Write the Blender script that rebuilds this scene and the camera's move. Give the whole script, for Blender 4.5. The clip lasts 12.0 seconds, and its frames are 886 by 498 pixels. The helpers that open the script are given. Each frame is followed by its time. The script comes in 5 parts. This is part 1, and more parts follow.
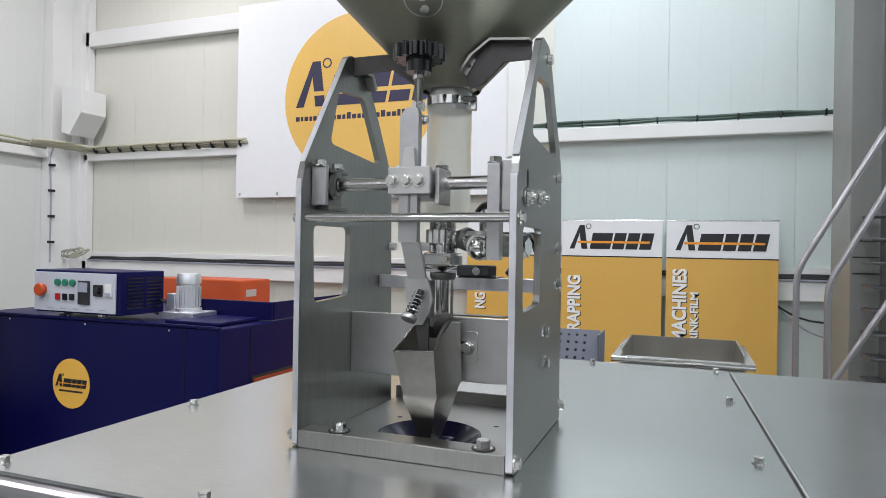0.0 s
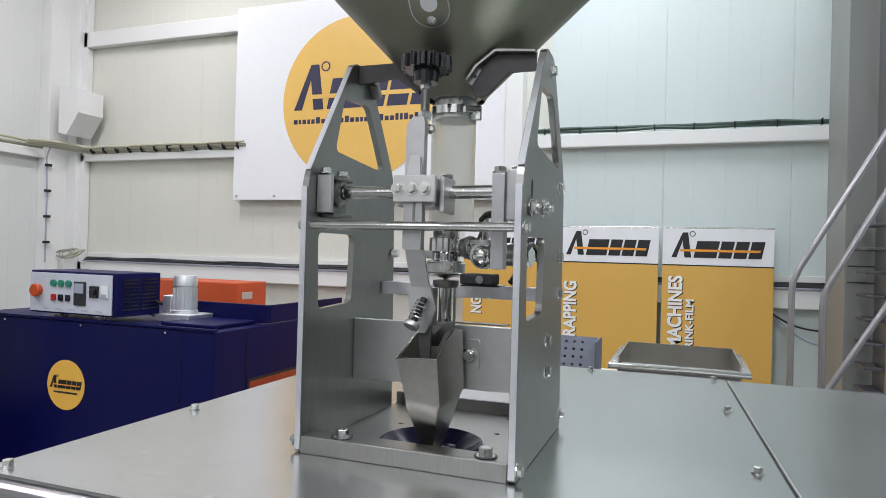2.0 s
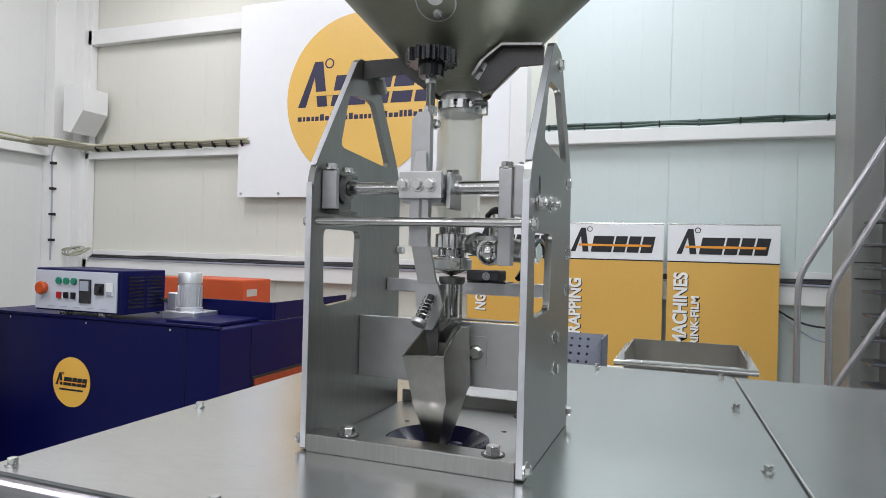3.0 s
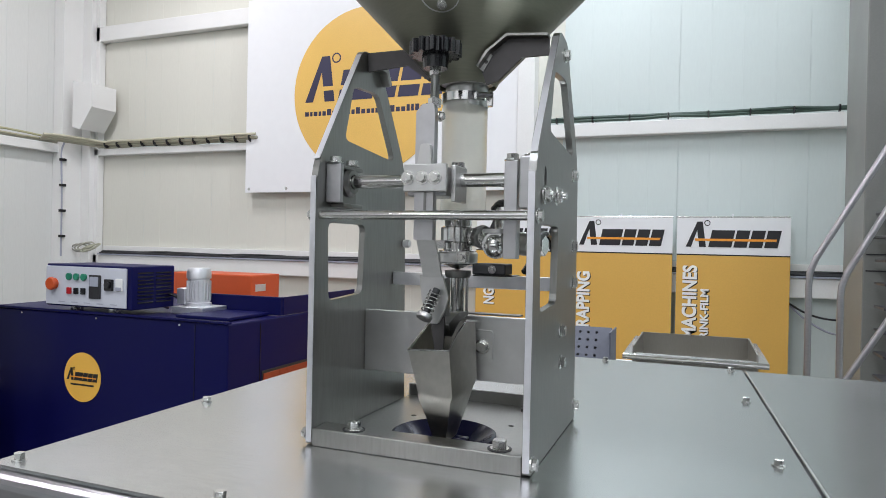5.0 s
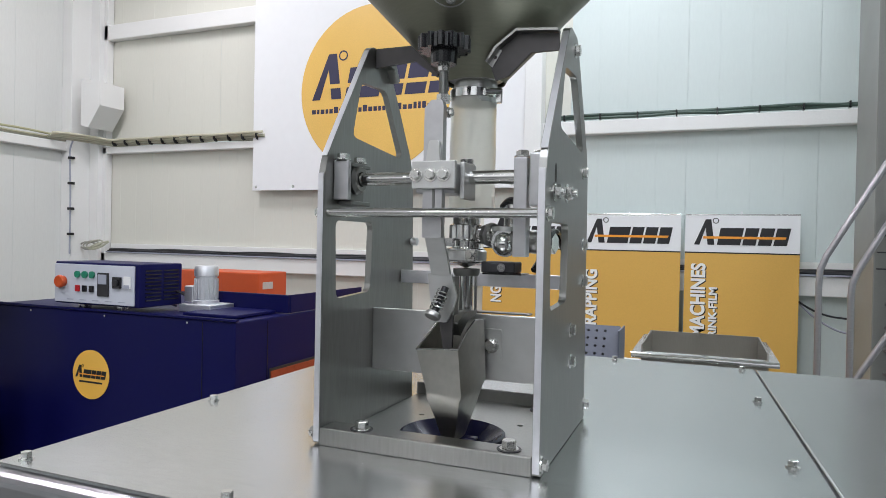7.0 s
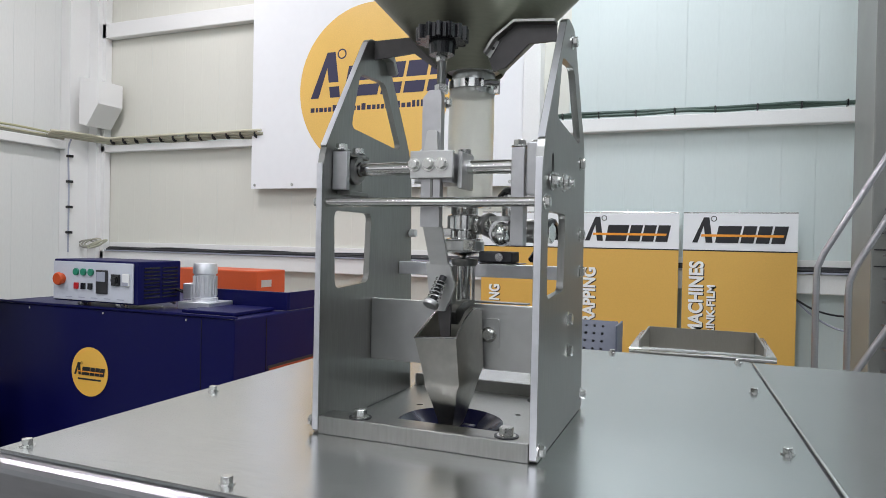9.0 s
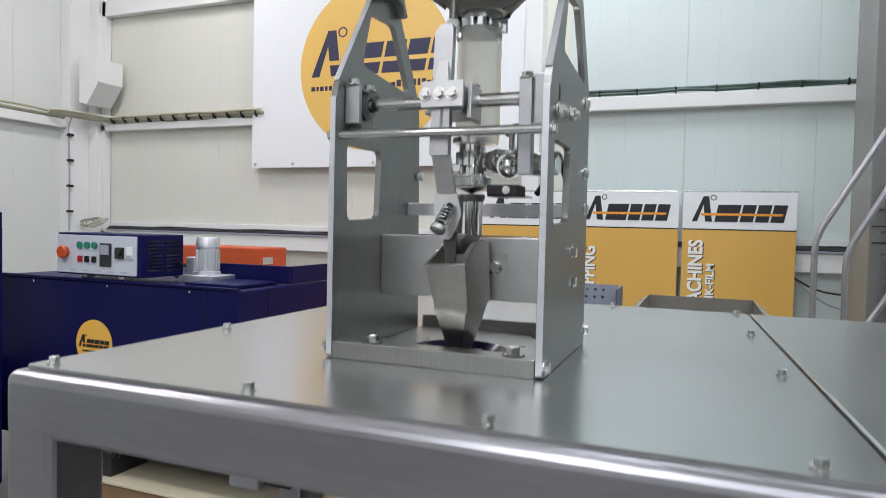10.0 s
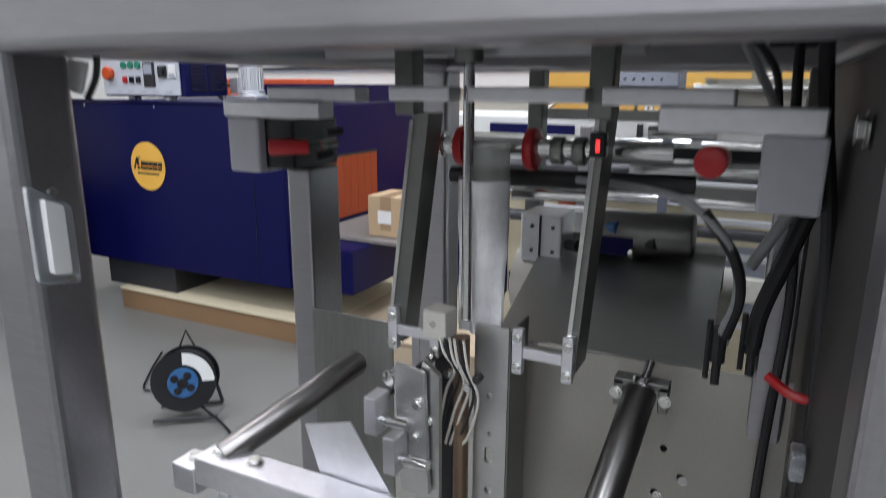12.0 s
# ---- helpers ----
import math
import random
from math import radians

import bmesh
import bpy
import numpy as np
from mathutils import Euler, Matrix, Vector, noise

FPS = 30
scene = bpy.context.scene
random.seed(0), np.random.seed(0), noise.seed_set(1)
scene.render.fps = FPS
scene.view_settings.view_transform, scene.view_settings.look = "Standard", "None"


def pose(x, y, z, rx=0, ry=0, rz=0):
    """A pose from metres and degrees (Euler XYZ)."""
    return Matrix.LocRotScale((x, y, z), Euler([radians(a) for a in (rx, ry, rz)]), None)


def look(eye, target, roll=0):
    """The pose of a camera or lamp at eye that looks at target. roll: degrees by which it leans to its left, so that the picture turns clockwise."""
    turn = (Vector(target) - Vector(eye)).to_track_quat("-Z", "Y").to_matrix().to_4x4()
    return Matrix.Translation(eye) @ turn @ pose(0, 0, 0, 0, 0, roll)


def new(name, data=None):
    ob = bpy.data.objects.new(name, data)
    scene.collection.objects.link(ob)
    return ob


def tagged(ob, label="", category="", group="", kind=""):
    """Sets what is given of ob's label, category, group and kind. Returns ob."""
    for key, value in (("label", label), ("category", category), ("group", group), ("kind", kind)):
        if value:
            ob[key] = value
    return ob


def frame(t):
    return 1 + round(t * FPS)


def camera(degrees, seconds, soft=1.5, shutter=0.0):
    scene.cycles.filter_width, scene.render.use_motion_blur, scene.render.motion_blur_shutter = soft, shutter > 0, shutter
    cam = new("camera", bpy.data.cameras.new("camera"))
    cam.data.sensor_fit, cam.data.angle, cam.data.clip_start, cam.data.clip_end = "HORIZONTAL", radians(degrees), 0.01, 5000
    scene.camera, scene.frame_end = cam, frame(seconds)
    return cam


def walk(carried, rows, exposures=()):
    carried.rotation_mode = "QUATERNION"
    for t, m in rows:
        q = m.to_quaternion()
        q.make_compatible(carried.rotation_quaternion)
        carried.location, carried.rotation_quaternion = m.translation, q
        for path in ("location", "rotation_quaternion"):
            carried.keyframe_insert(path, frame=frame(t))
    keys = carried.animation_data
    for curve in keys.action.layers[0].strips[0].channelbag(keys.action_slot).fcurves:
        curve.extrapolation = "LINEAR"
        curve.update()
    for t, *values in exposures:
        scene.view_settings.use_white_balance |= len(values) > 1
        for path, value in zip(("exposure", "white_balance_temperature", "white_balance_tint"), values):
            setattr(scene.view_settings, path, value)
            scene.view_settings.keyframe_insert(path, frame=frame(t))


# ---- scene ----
cam = camera(67.7, 12.0, soft=0.8, shutter=0.5)
PATH = [
    (0, (0.293, -0.649, 1.728), (-0.406, 1.225, 1.729), 1.0),
    (0.5, (0.293, -0.659, 1.731), (-0.403, 1.216, 1.743), 1.2),
    (1, (0.29, -0.659, 1.732), (-0.403, 1.216, 1.75), 1.6),
    (1.5, (0.289, -0.658, 1.732), (-0.401, 1.219, 1.751), 1.5),
    (2, (0.286, -0.658, 1.733), (-0.401, 1.221, 1.746), 1.6),
    (2.5, (0.284, -0.652, 1.732), (-0.406, 1.225, 1.735), 1.7),
    (3, (0.281, -0.652, 1.732), (-0.417, 1.222, 1.736), 1.5),
    (5, (0.282, -0.645, 1.731), (-0.439, 1.22, 1.717), 1.2),
    (5.5, (0.28, -0.643, 1.732), (-0.446, 1.22, 1.715), 1.3),
    (6, (0.28, -0.64, 1.731), (-0.451, 1.221, 1.715), 1.2),
    (6.5, (0.278, -0.637, 1.73), (-0.456, 1.223, 1.711), 1.2),
    (7, (0.277, -0.638, 1.731), (-0.463, 1.22, 1.71), 1.2),
    (9, (0.28, -0.643, 1.72), (-0.456, 1.216, 1.697), 1.2),
    (9.5, (0.279, -0.657, 1.704), (-0.458, 1.201, 1.672), 1.3),
    (10, (0.281, -0.673, 1.657), (-0.452, 1.187, 1.59), 1.4),
    (10.5, (0.286, -0.682, 1.586), (-0.488, 1.160, 1.486), 0.6),
    (11, (0.288, -0.672, 1.522), (-0.517, 1.150, 1.337), 0.4),
    (11.5, (0.294, -0.643, 1.457), (-0.545, 1.151, 1.177), 0.1),
    (12, (0.293, -0.568, 1.403), (-0.570, 1.170, 0.919), 0.3),
]
walk(cam, [(t, look(eye, target, roll)) for t, eye, target, roll in PATH], exposures=((0, 0.06, 6420, 14), (10, 0.04, 6420, 14), (10.5, -0.03, 6420, 14), (11, -0.06, 6420, 14), (11.5, 0.12, 6400, 14), (12, 0.32, 6350, 15)))

# ---- world and lamps ----
world = bpy.data.worlds.new("hall_air")
scene.world = world
world.use_nodes = True
world.node_tree.nodes["Background"].inputs[0].default_value = (0.75, 0.85, 1.0, 1)
world.node_tree.nodes["Background"].inputs[1].default_value = 0.05

T = 1.5          # height of the machine's top plate
HALL = (-6.9, 5.2, -8.5, 5.42, 6.2)   # left, right, front, back, ceiling


def lamp(x, y, z, sx, sy, watts, colour):
    light = bpy.data.lights.new("tube_light", "AREA")
    light.shape, light.size, light.size_y, light.energy, light.color = "RECTANGLE", sx, sy, watts, colour
    ob = new("tube_light", light)
    ob.matrix_world = pose(x, y, z)
    return ob


# rows of fluorescent fittings under the roof; the last three are added to brighten the front wall
LAMPS = [(-4.6, 3.4), (-4.6, -0.6), (-0.6, 3.6), (-0.6, -0.4), (-0.6, -3.6), (2.4, 4.0), (3.2, -0.4), (2.6, -4.4), (-3.2, -6.9), (0.4, -6.9), (3.4, -7.0)]
for lx, ly in LAMPS:
    lamp(lx, ly, 5.72, 0.32, 1.5, 84, (0.98, 0.97, 1.0) if lx < -2 else (0.89, 0.95, 1.0))


# ---- materials ----
def mat(name, colour, rough=0.5, metal=0.0, var=0.12, scale=8.0, bump=0.0, stretch=(1, 1, 1), fine=90.0, spec=0.5, rvar=0.1, coat=0.0):
    m = bpy.data.materials.new(name)
    m.use_nodes = True
    nt = m.node_tree
    bs = nt.nodes["Principled BSDF"]
    tc = nt.nodes.new("ShaderNodeTexCoord")
    mp = nt.nodes.new("ShaderNodeMapping")
    mp.inputs["Scale"].default_value = stretch
    nt.links.new(tc.outputs["Object"], mp.inputs["Vector"])
    n1 = nt.nodes.new("ShaderNodeTexNoise")
    n1.inputs["Scale"].default_value, n1.inputs["Detail"].default_value = scale, 3
    n2 = nt.nodes.new("ShaderNodeTexNoise")
    n2.inputs["Scale"].default_value, n2.inputs["Detail"].default_value = fine, 3
    nt.links.new(tc.outputs["Object"], n1.inputs["Vector"])
    nt.links.new(mp.outputs["Vector"], n2.inputs["Vector"])
    add = nt.nodes.new("ShaderNodeMath")
    add.operation = "ADD"
    nt.links.new(n1.outputs["Fac"], add.inputs[0])
    nt.links.new(n2.outputs["Fac"], add.inputs[1])
    ramp = nt.nodes.new("ShaderNodeMapRange")
    ramp.inputs["From Min"].default_value, ramp.inputs["From Max"].default_value = 0.5, 1.5
    nt.links.new(add.outputs[0], ramp.inputs["Value"])
    mix = nt.nodes.new("ShaderNodeMix")
    mix.data_type = "RGBA"
    lo = [max(0, c * (1 - var)) for c in colour]
    hi = [min(1, c * (1 + var)) for c in colour]
    mix.inputs[6].default_value, mix.inputs[7].default_value = (*lo, 1), (*hi, 1)
    nt.links.new(ramp.outputs[0], mix.inputs[0])
    nt.links.new(mix.outputs[2], bs.inputs["Base Color"])
    rr = nt.nodes.new("ShaderNodeMapRange")
    rr.inputs["To Min"].default_value, rr.inputs["To Max"].default_value = max(0.02, rough - rvar), min(1, rough + rvar)
    nt.links.new(n1.outputs["Fac"], rr.inputs["Value"])
    nt.links.new(rr.outputs[0], bs.inputs["Roughness"])
    bs.inputs["Metallic"].default_value = metal
    bs.inputs["Specular IOR Level"].default_value = spec
    bs.inputs["Coat Weight"].default_value = coat
    if bump:
        b = nt.nodes.new("ShaderNodeBump")
        b.inputs["Strength"].default_value, b.inputs["Distance"].default_value = bump, 0.002
        nt.links.new(n2.outputs["Fac"], b.inputs["Height"])
        nt.links.new(b.outputs[0], bs.inputs["Normal"])
    return m


def glow(name, colour, strength):
    m = bpy.data.materials.new(name)
    m.use_nodes = True
    bs = m.node_tree.nodes["Principled BSDF"]
    bs.inputs["Base Color"].default_value = (*colour, 1)
    bs.inputs["Emission Color"].default_value = (*colour, 1)
    bs.inputs["Emission Strength"].default_value = strength
    return m


def clear(name, colour, rough, weight, ior=1.45):
    m = mat(name, colour, rough, 0, 0.05)
    bs = m.node_tree.nodes["Principled BSDF"]
    bs.inputs["Transmission Weight"].default_value = weight
    bs.inputs["IOR"].default_value = ior
    return m


STEEL = mat("brushed_stainless", (0.60, 0.60, 0.59), 0.38, 1.0, 0.12, 6, 0.0, (1, 9, 1), 40)
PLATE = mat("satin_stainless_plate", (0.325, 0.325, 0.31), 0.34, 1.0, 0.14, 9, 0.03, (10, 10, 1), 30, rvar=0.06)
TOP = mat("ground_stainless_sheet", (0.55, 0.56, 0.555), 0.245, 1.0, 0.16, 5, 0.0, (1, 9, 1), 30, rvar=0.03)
# dull dark steel; on the side sheet and scraper its darkness is painted shade
SHADESTEEL = mat("dark_and_shaded_steel", (0.09, 0.085, 0.085), 0.55, 0.6, 0.15, 6)
TUBE = mat("brushed_square_tube", (0.42, 0.41, 0.43), 0.33, 1.0, 0.12, 4, 0.0, (1, 9, 9), 20, rvar=0.05)
PALE = mat("pale_panel_paint", (0.70, 0.71, 0.685), 0.45, 0.0, 0.04, 1.2, 0.05, (1, 1, 0.2), 60)
FACEPLATE = mat("light_switch_panel", (0.56, 0.58, 0.64), 0.5, 0.0, 0.04, 10)
DISC = mat("faded_yellow_print", (0.80, 0.50, 0.125), 0.34, 0.0, 0.10, 1.2)
BRIGHT = mat("polished_steel", (0.72, 0.72, 0.71), 0.13, 1.0, 0.05, 20)
BOLT = mat("zinc_steel", (0.66, 0.66, 0.64), 0.25, 1.0, 0.1, 60)
ALU = mat("milled_aluminium", (0.80, 0.80, 0.83), 0.46, 1.0, 0.08, 20, 0.1)
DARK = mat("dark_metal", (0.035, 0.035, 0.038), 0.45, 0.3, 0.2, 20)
BLACK = mat("black_plastic", (0.010, 0.010, 0.012), 0.22, 0.0, 0.2, 30)
RUBBER = mat("black_rubber", (0.018, 0.018, 0.02), 0.55, 0.0, 0.2, 30)
HOPPER = mat("spun_stainless", (0.26, 0.26, 0.205), 0.44, 1.0, 0.10, 5, 0.04, (3, 3, 30), 20)
BLUE = mat("navy_paint", (0.004, 0.0045, 0.060), 0.42, 0.0, 0.10, 3, 0.15, (1, 1, 1), 300, spec=0.16)
ORANGE = mat("orange_paint", (0.58, 0.085, 0.018), 0.45, 0.0, 0.12, 4, 0.1)
WHITE = mat("white_panel_paint", (0.63, 0.70, 0.68), 0.42, 0.0, 0.03, 1.2, 0.05, (1, 1, 0.2), 60)
CREAM = mat("cream_panel_paint", (0.70, 0.695, 0.62), 0.45, 0.0, 0.03, 1.2, 0.05, (1, 1, 0.2), 60)
TRIM = mat("white_steel_trim", (0.80, 0.80, 0.78), 0.4, 0.0, 0.05, 2)
FLOOR = mat("grey_painted_floor", (0.19, 0.19, 0.178), 0.38, 0.0, 0.10, 1.6, 0.05)
# tones for walls out of view, set to darken what the steel reflects
DIM = mat("unseen_wall_grey", (0.13, 0.13, 0.135), 0.6, 0.0, 0.10, 1.5)
GLOOM = mat("unseen_wall_dark", (0.045, 0.044, 0.046), 0.6, 0.0, 0.10, 1.5)
BELT = mat("grey_brown_belt", (0.22, 0.20, 0.19), 0.6, 0.0, 0.08, 12)
ENDGREY = mat("light_grey_box_paint", (0.55, 0.55, 0.60), 0.45, 0.0, 0.06, 12)
CHUTESTEEL = mat("dull_drilled_sheet", (0.37, 0.355, 0.32), 0.40, 1.0, 0.10, 9, 0.08, (30, 30, 2), 30)
CEIL = mat("white_roof_sheet", (0.62, 0.64, 0.62), 0.6, 0.0, 0.05, 2)
VINYL = mat("white_vinyl", (0.84, 0.85, 0.86), 0.32, 0.0, 0.02, 1.5, 0.08, (1, 1, 1), 12)
YELLOW = mat("yellow_print", (0.86, 0.48, 0.075), 0.36, 0.0, 0.05, 1.5)
GOLD = mat("gold_print", (0.72, 0.42, 0.09), 0.40, 0.0, 0.06, 1.0)
INK = mat("navy_ink", (0.03, 0.028, 0.07), 0.45, 0.0, 0.1, 5)
BLACKINK = mat("black_ink", (0.012, 0.012, 0.014), 0.45, 0.0, 0.1, 5)
ORANGEINK = mat("orange_ink", (0.85, 0.33, 0.03), 0.45, 0.0, 0.1, 5)
WHITEINK = mat("white_ink", (0.88, 0.88, 0.86), 0.45, 0.0, 0.03, 5)
PANELGREY = mat("grey_switch_panel", (0.36, 0.38, 0.45), 0.5, 0.0, 0.05, 10)
REDP = mat("red_plastic", (0.48, 0.012, 0.018), 0.35, 0.0, 0.1, 20)
GREENP = mat("green_button", (0.02, 0.22, 0.13), 0.35, 0.0, 0.1, 20)
CARD = mat("brown_cardboard", (0.50, 0.36, 0.22), 0.85, 0.0, 0.10, 4, 0.2, (1, 1, 20), 40)
PALECARD = mat("pale_cardboard", (0.52, 0.42, 0.30), 0.8, 0.0, 0.08, 5, 0.1, (1, 1, 20), 40)
BOARD = mat("cream_board", (0.70, 0.62, 0.44), 0.7, 0.0, 0.08, 3, 0.1)
BROWN = mat("brown_board", (0.25, 0.15, 0.075), 0.7, 0.0, 0.15, 4, 0.1, (20, 1, 1), 20)
BLUEP = mat("blue_plastic", (0.03, 0.13, 0.32), 0.4, 0.0, 0.1, 20)
PAPER = mat("white_paper", (0.80, 0.80, 0.79), 0.7, 0.0, 0.04, 10)
TUBING = mat("grey_pneumatic_tube", (0.30, 0.31, 0.31), 0.35, 0.0, 0.1, 20)
BRASS = mat("brown_shaft", (0.22, 0.15, 0.10), 0.4, 0.6, 0.15, 20)
MILKY = clear("milky_plastic_tube", (0.95, 0.95, 0.90), 0.38, 0.72, 1.06)
# orange darkened for the shadow that the exit curtain hangs in
CURTAIN = mat("shaded_orange_silicone", (0.34, 0.05, 0.015), 0.5, 0.0, 0.12, 8)
CHUTE = mat("blue_grey_sheet", (0.12, 0.13, 0.17), 0.45, 0.0, 0.08, 10)
CLEARP = clear("clear_plastic", (0.86, 0.90, 0.95), 0.12, 0.8)
FILM = mat("crumpled_clear_film", (0.90, 0.90, 0.92), 0.16, 0.0, 0.15, 40, 0.9, (1, 1, 1), 60)
REDLED = glow("red_light", (1.0, 0.03, 0.03), 1.6)


# ---- building helpers ----
PLACE = {}


def thing(name, at=(0, 0, 0), label="", category="", group="", kind=""):
    ob = new(name)
    ob.empty_display_size = 0.05
    ob.matrix_basis = pose(*at)
    PLACE[ob] = Matrix.Translation(at)
    return tagged(ob, label, category, group, kind)


def part(name, bm, material, parent=None, label="", smooth=False):
    """Links a bmesh, given in world metres, as one mesh under its thing or part."""
    if parent is not None:
        bm.transform(PLACE[parent].inverted())
    bmesh.ops.recalc_face_normals(bm, faces=bm.faces)
    me = bpy.data.meshes.new(name)
    bm.to_mesh(me)
    bm.free()
    me.materials.append(material)
    if smooth:
        me.shade_smooth()
        me.set_sharp_from_angle(angle=radians(38))
    ob = new(name, me)
    ob.parent = parent
    PLACE[ob] = PLACE[parent] if parent is not None else Matrix()
    if parent is not None and PLACE.get(parent.parent) is not None and parent.type == "MESH":
        PLACE[ob] = PLACE[parent]
    return tagged(ob, label)


def single(name, bm, material, label="", category="", group="", kind="", smooth=False):
    return tagged(part(name, bm, material, None, "", smooth), label, category, group, kind)


def box(x0, x1, y0, y1, z0, z1, bev=0.0, seg=2):
    bm = bmesh.new()
    bmesh.ops.create_cube(bm, size=1)
    for v in bm.verts:
        v.co = Vector(((x0 + x1) / 2 + v.co.x * (x1 - x0), (y0 + y1) / 2 + v.co.y * (y1 - y0), (z0 + z1) / 2 + v.co.z * (z1 - z0)))
    if bev:
        bmesh.ops.bevel(bm, geom=bm.edges[:], offset=bev, segments=seg, affect="EDGES", profile=0.5)
    return bm


def join(*bms):
    out = bms[0]
    for b in bms[1:]:
        me = bpy.data.meshes.new("joint")
        b.to_mesh(me)
        out.from_mesh(me)
        b.free()
        bpy.data.meshes.remove(me)
    return out


def rod(p, q, r, r2=None, seg=20, bev=0.0):
    """A round bar, or a cone frustum, from p to q."""
    p, q = Vector(p), Vector(q)
    bm = bmesh.new()
    bmesh.ops.create_cone(bm, cap_ends=True, segments=seg, radius1=r, radius2=r if r2 is None else r2, depth=(q - p).length)
    if bev:
        rims = [e for e in bm.edges if abs(e.verts[0].co.z - e.verts[1].co.z) < 1e-7]
        bmesh.ops.bevel(bm, geom=rims, offset=bev, segments=2, affect="EDGES", profile=0.5)
    bm.transform(Matrix.Translation((p + q) / 2) @ (q - p).to_track_quat("Z", "Y").to_matrix().to_4x4())
    return bm


def lathe(profile, base, axis=(0, 0, 1), seg=40):
    """Turns (radius, height) pairs round an axis through base."""
    bm = bmesh.new()
    rings = []
    for r, h in profile:
        rings.append([bm.verts.new((r * math.cos(2 * math.pi * i / seg), r * math.sin(2 * math.pi * i / seg), h)) for i in range(seg)])
    for a, b in zip(rings, rings[1:]):
        for i in range(seg):
            bm.faces.new((a[i], a[(i + 1) % seg], b[(i + 1) % seg], b[i]))
    bmesh.ops.remove_doubles(bm, verts=bm.verts, dist=1e-6)
    bm.transform(Matrix.Translation(base) @ Vector(axis).to_track_quat("Z", "Y").to_matrix().to_4x4())
    return bm


def sweep(points, r, seg=10, steps=8, smooth=True):
    """A hose or bent bar along points."""
    pts = [Vector(p) for p in points]
    path = []
    if smooth and len(pts) > 2:
        ext = [2 * pts[0] - pts[1]] + pts + [2 * pts[-1] - pts[-2]]
        for a, b, c, d in zip(ext, ext[1:], ext[2:], ext[3:]):
            for k in range(steps):
                u = k / steps
                path.append(0.5 * (2 * b + (c - a) * u + (2 * a - 5 * b + 4 * c - d) * u * u + (3 * b - a - 3 * c + d) * u ** 3))
        path.append(pts[-1])
    else:
        path = pts
    bm = bmesh.new()
    rings, side = [], None
    for i, p in enumerate(path):
        way = (path[min(i + 1, len(path) - 1)] - path[max(i - 1, 0)]).normalized()
        if side is None:
            side = way.orthogonal().normalized()
        side = (side - way * side.dot(way)).normalized()
        up = way.cross(side)
        rings.append([bm.verts.new(p + r * (side * math.cos(2 * math.pi * k / seg) + up * math.sin(2 * math.pi * k / seg))) for k in range(seg)])
    for a, b in zip(rings, rings[1:]):
        for k in range(seg):
            bm.faces.new((a[k], a[(k + 1) % seg], b[(k + 1) % seg], b[k]))
    bm.faces.new(rings[0][::-1])
    bm.faces.new(rings[-1])
    return bm


def rounded(pts, r, n=4):
    """A polygon's corners cut round; r may be one radius or one for each corner."""
    out = []
    k = len(pts)
    for i in range(k):
        ri = r[i] if isinstance(r, (list, tuple)) else r
        p, a, b = Vector(pts[i]), Vector(pts[i - 1]), Vector(pts[(i + 1) % k])
        if ri <= 0:
            out.append(tuple(p))
            continue
        ua, ub = (a - p).normalized(), (b - p).normalized()
        d = min(ri, (a - p).length * 0.45, (b - p).length * 0.45)
        s, e = p + ua * d, p + ub * d
        for j in range(n + 1):
            u = j / n
            out.append(tuple((1 - u) ** 2 * s + 2 * u * (1 - u) * p + u * u * e))
    return out


def plate(outline, thick, holes=(), m=None):
    """A flat plate: outline and holes in its own x and y, thick along its z, placed by m."""
    bm = bmesh.new()
    edges = []
    for loop in (outline, *holes):
        vs = [bm.verts.new((p[0], p[1], 0)) for p in loop]
        edges += [bm.edges.new((vs[i], vs[(i + 1) % len(vs)])) for i in range(len(vs))]
    bmesh.ops.triangle_fill(bm, use_beauty=True, use_dissolve=False, edges=edges)
    res = bmesh.ops.extrude_face_region(bm, geom=bm.faces[:])
    bmesh.ops.translate(bm, vec=(0, 0, thick), verts=[v for v in res["geom"] if isinstance(v, bmesh.types.BMVert)])
    bm.transform(m or Matrix())
    return bm


def frame_of(origin, xdir, ydir):
    """The matrix that lays a plate's x and y along two directions."""
    x, y = Vector(xdir).normalized(), Vector(ydir).normalized()
    z = x.cross(y)
    return Matrix((x, y, z)).transposed().to_4x4() if origin is None else Matrix.Translation(origin) @ Matrix((x, y, z)).transposed().to_4x4()


def circle(cx, cy, r, n=24, sy=None):
    return [(cx + r * math.cos(2 * math.pi * i / n), cy + (sy or r) * math.sin(2 * math.pi * i / n)) for i in range(n)]


def hexhead(p, way, r, h, washer=True):
    """A hex bolt head with its washer, standing on p."""
    p, w = Vector(p), Vector(way).normalized()
    bms = []
    base = p
    if washer:
        bms.append(rod(p, p + w * 0.0015, r * 1.35, seg=16))
        base = p + w * 0.0015
    bms.append(rod(base, base + w * h, r, seg=6, bev=r * 0.10))
    return join(*bms)


def bolt(p, way, r, h, parent, name="bolt"):
    return part(name, hexhead(p, way, r, h), BOLT, parent)


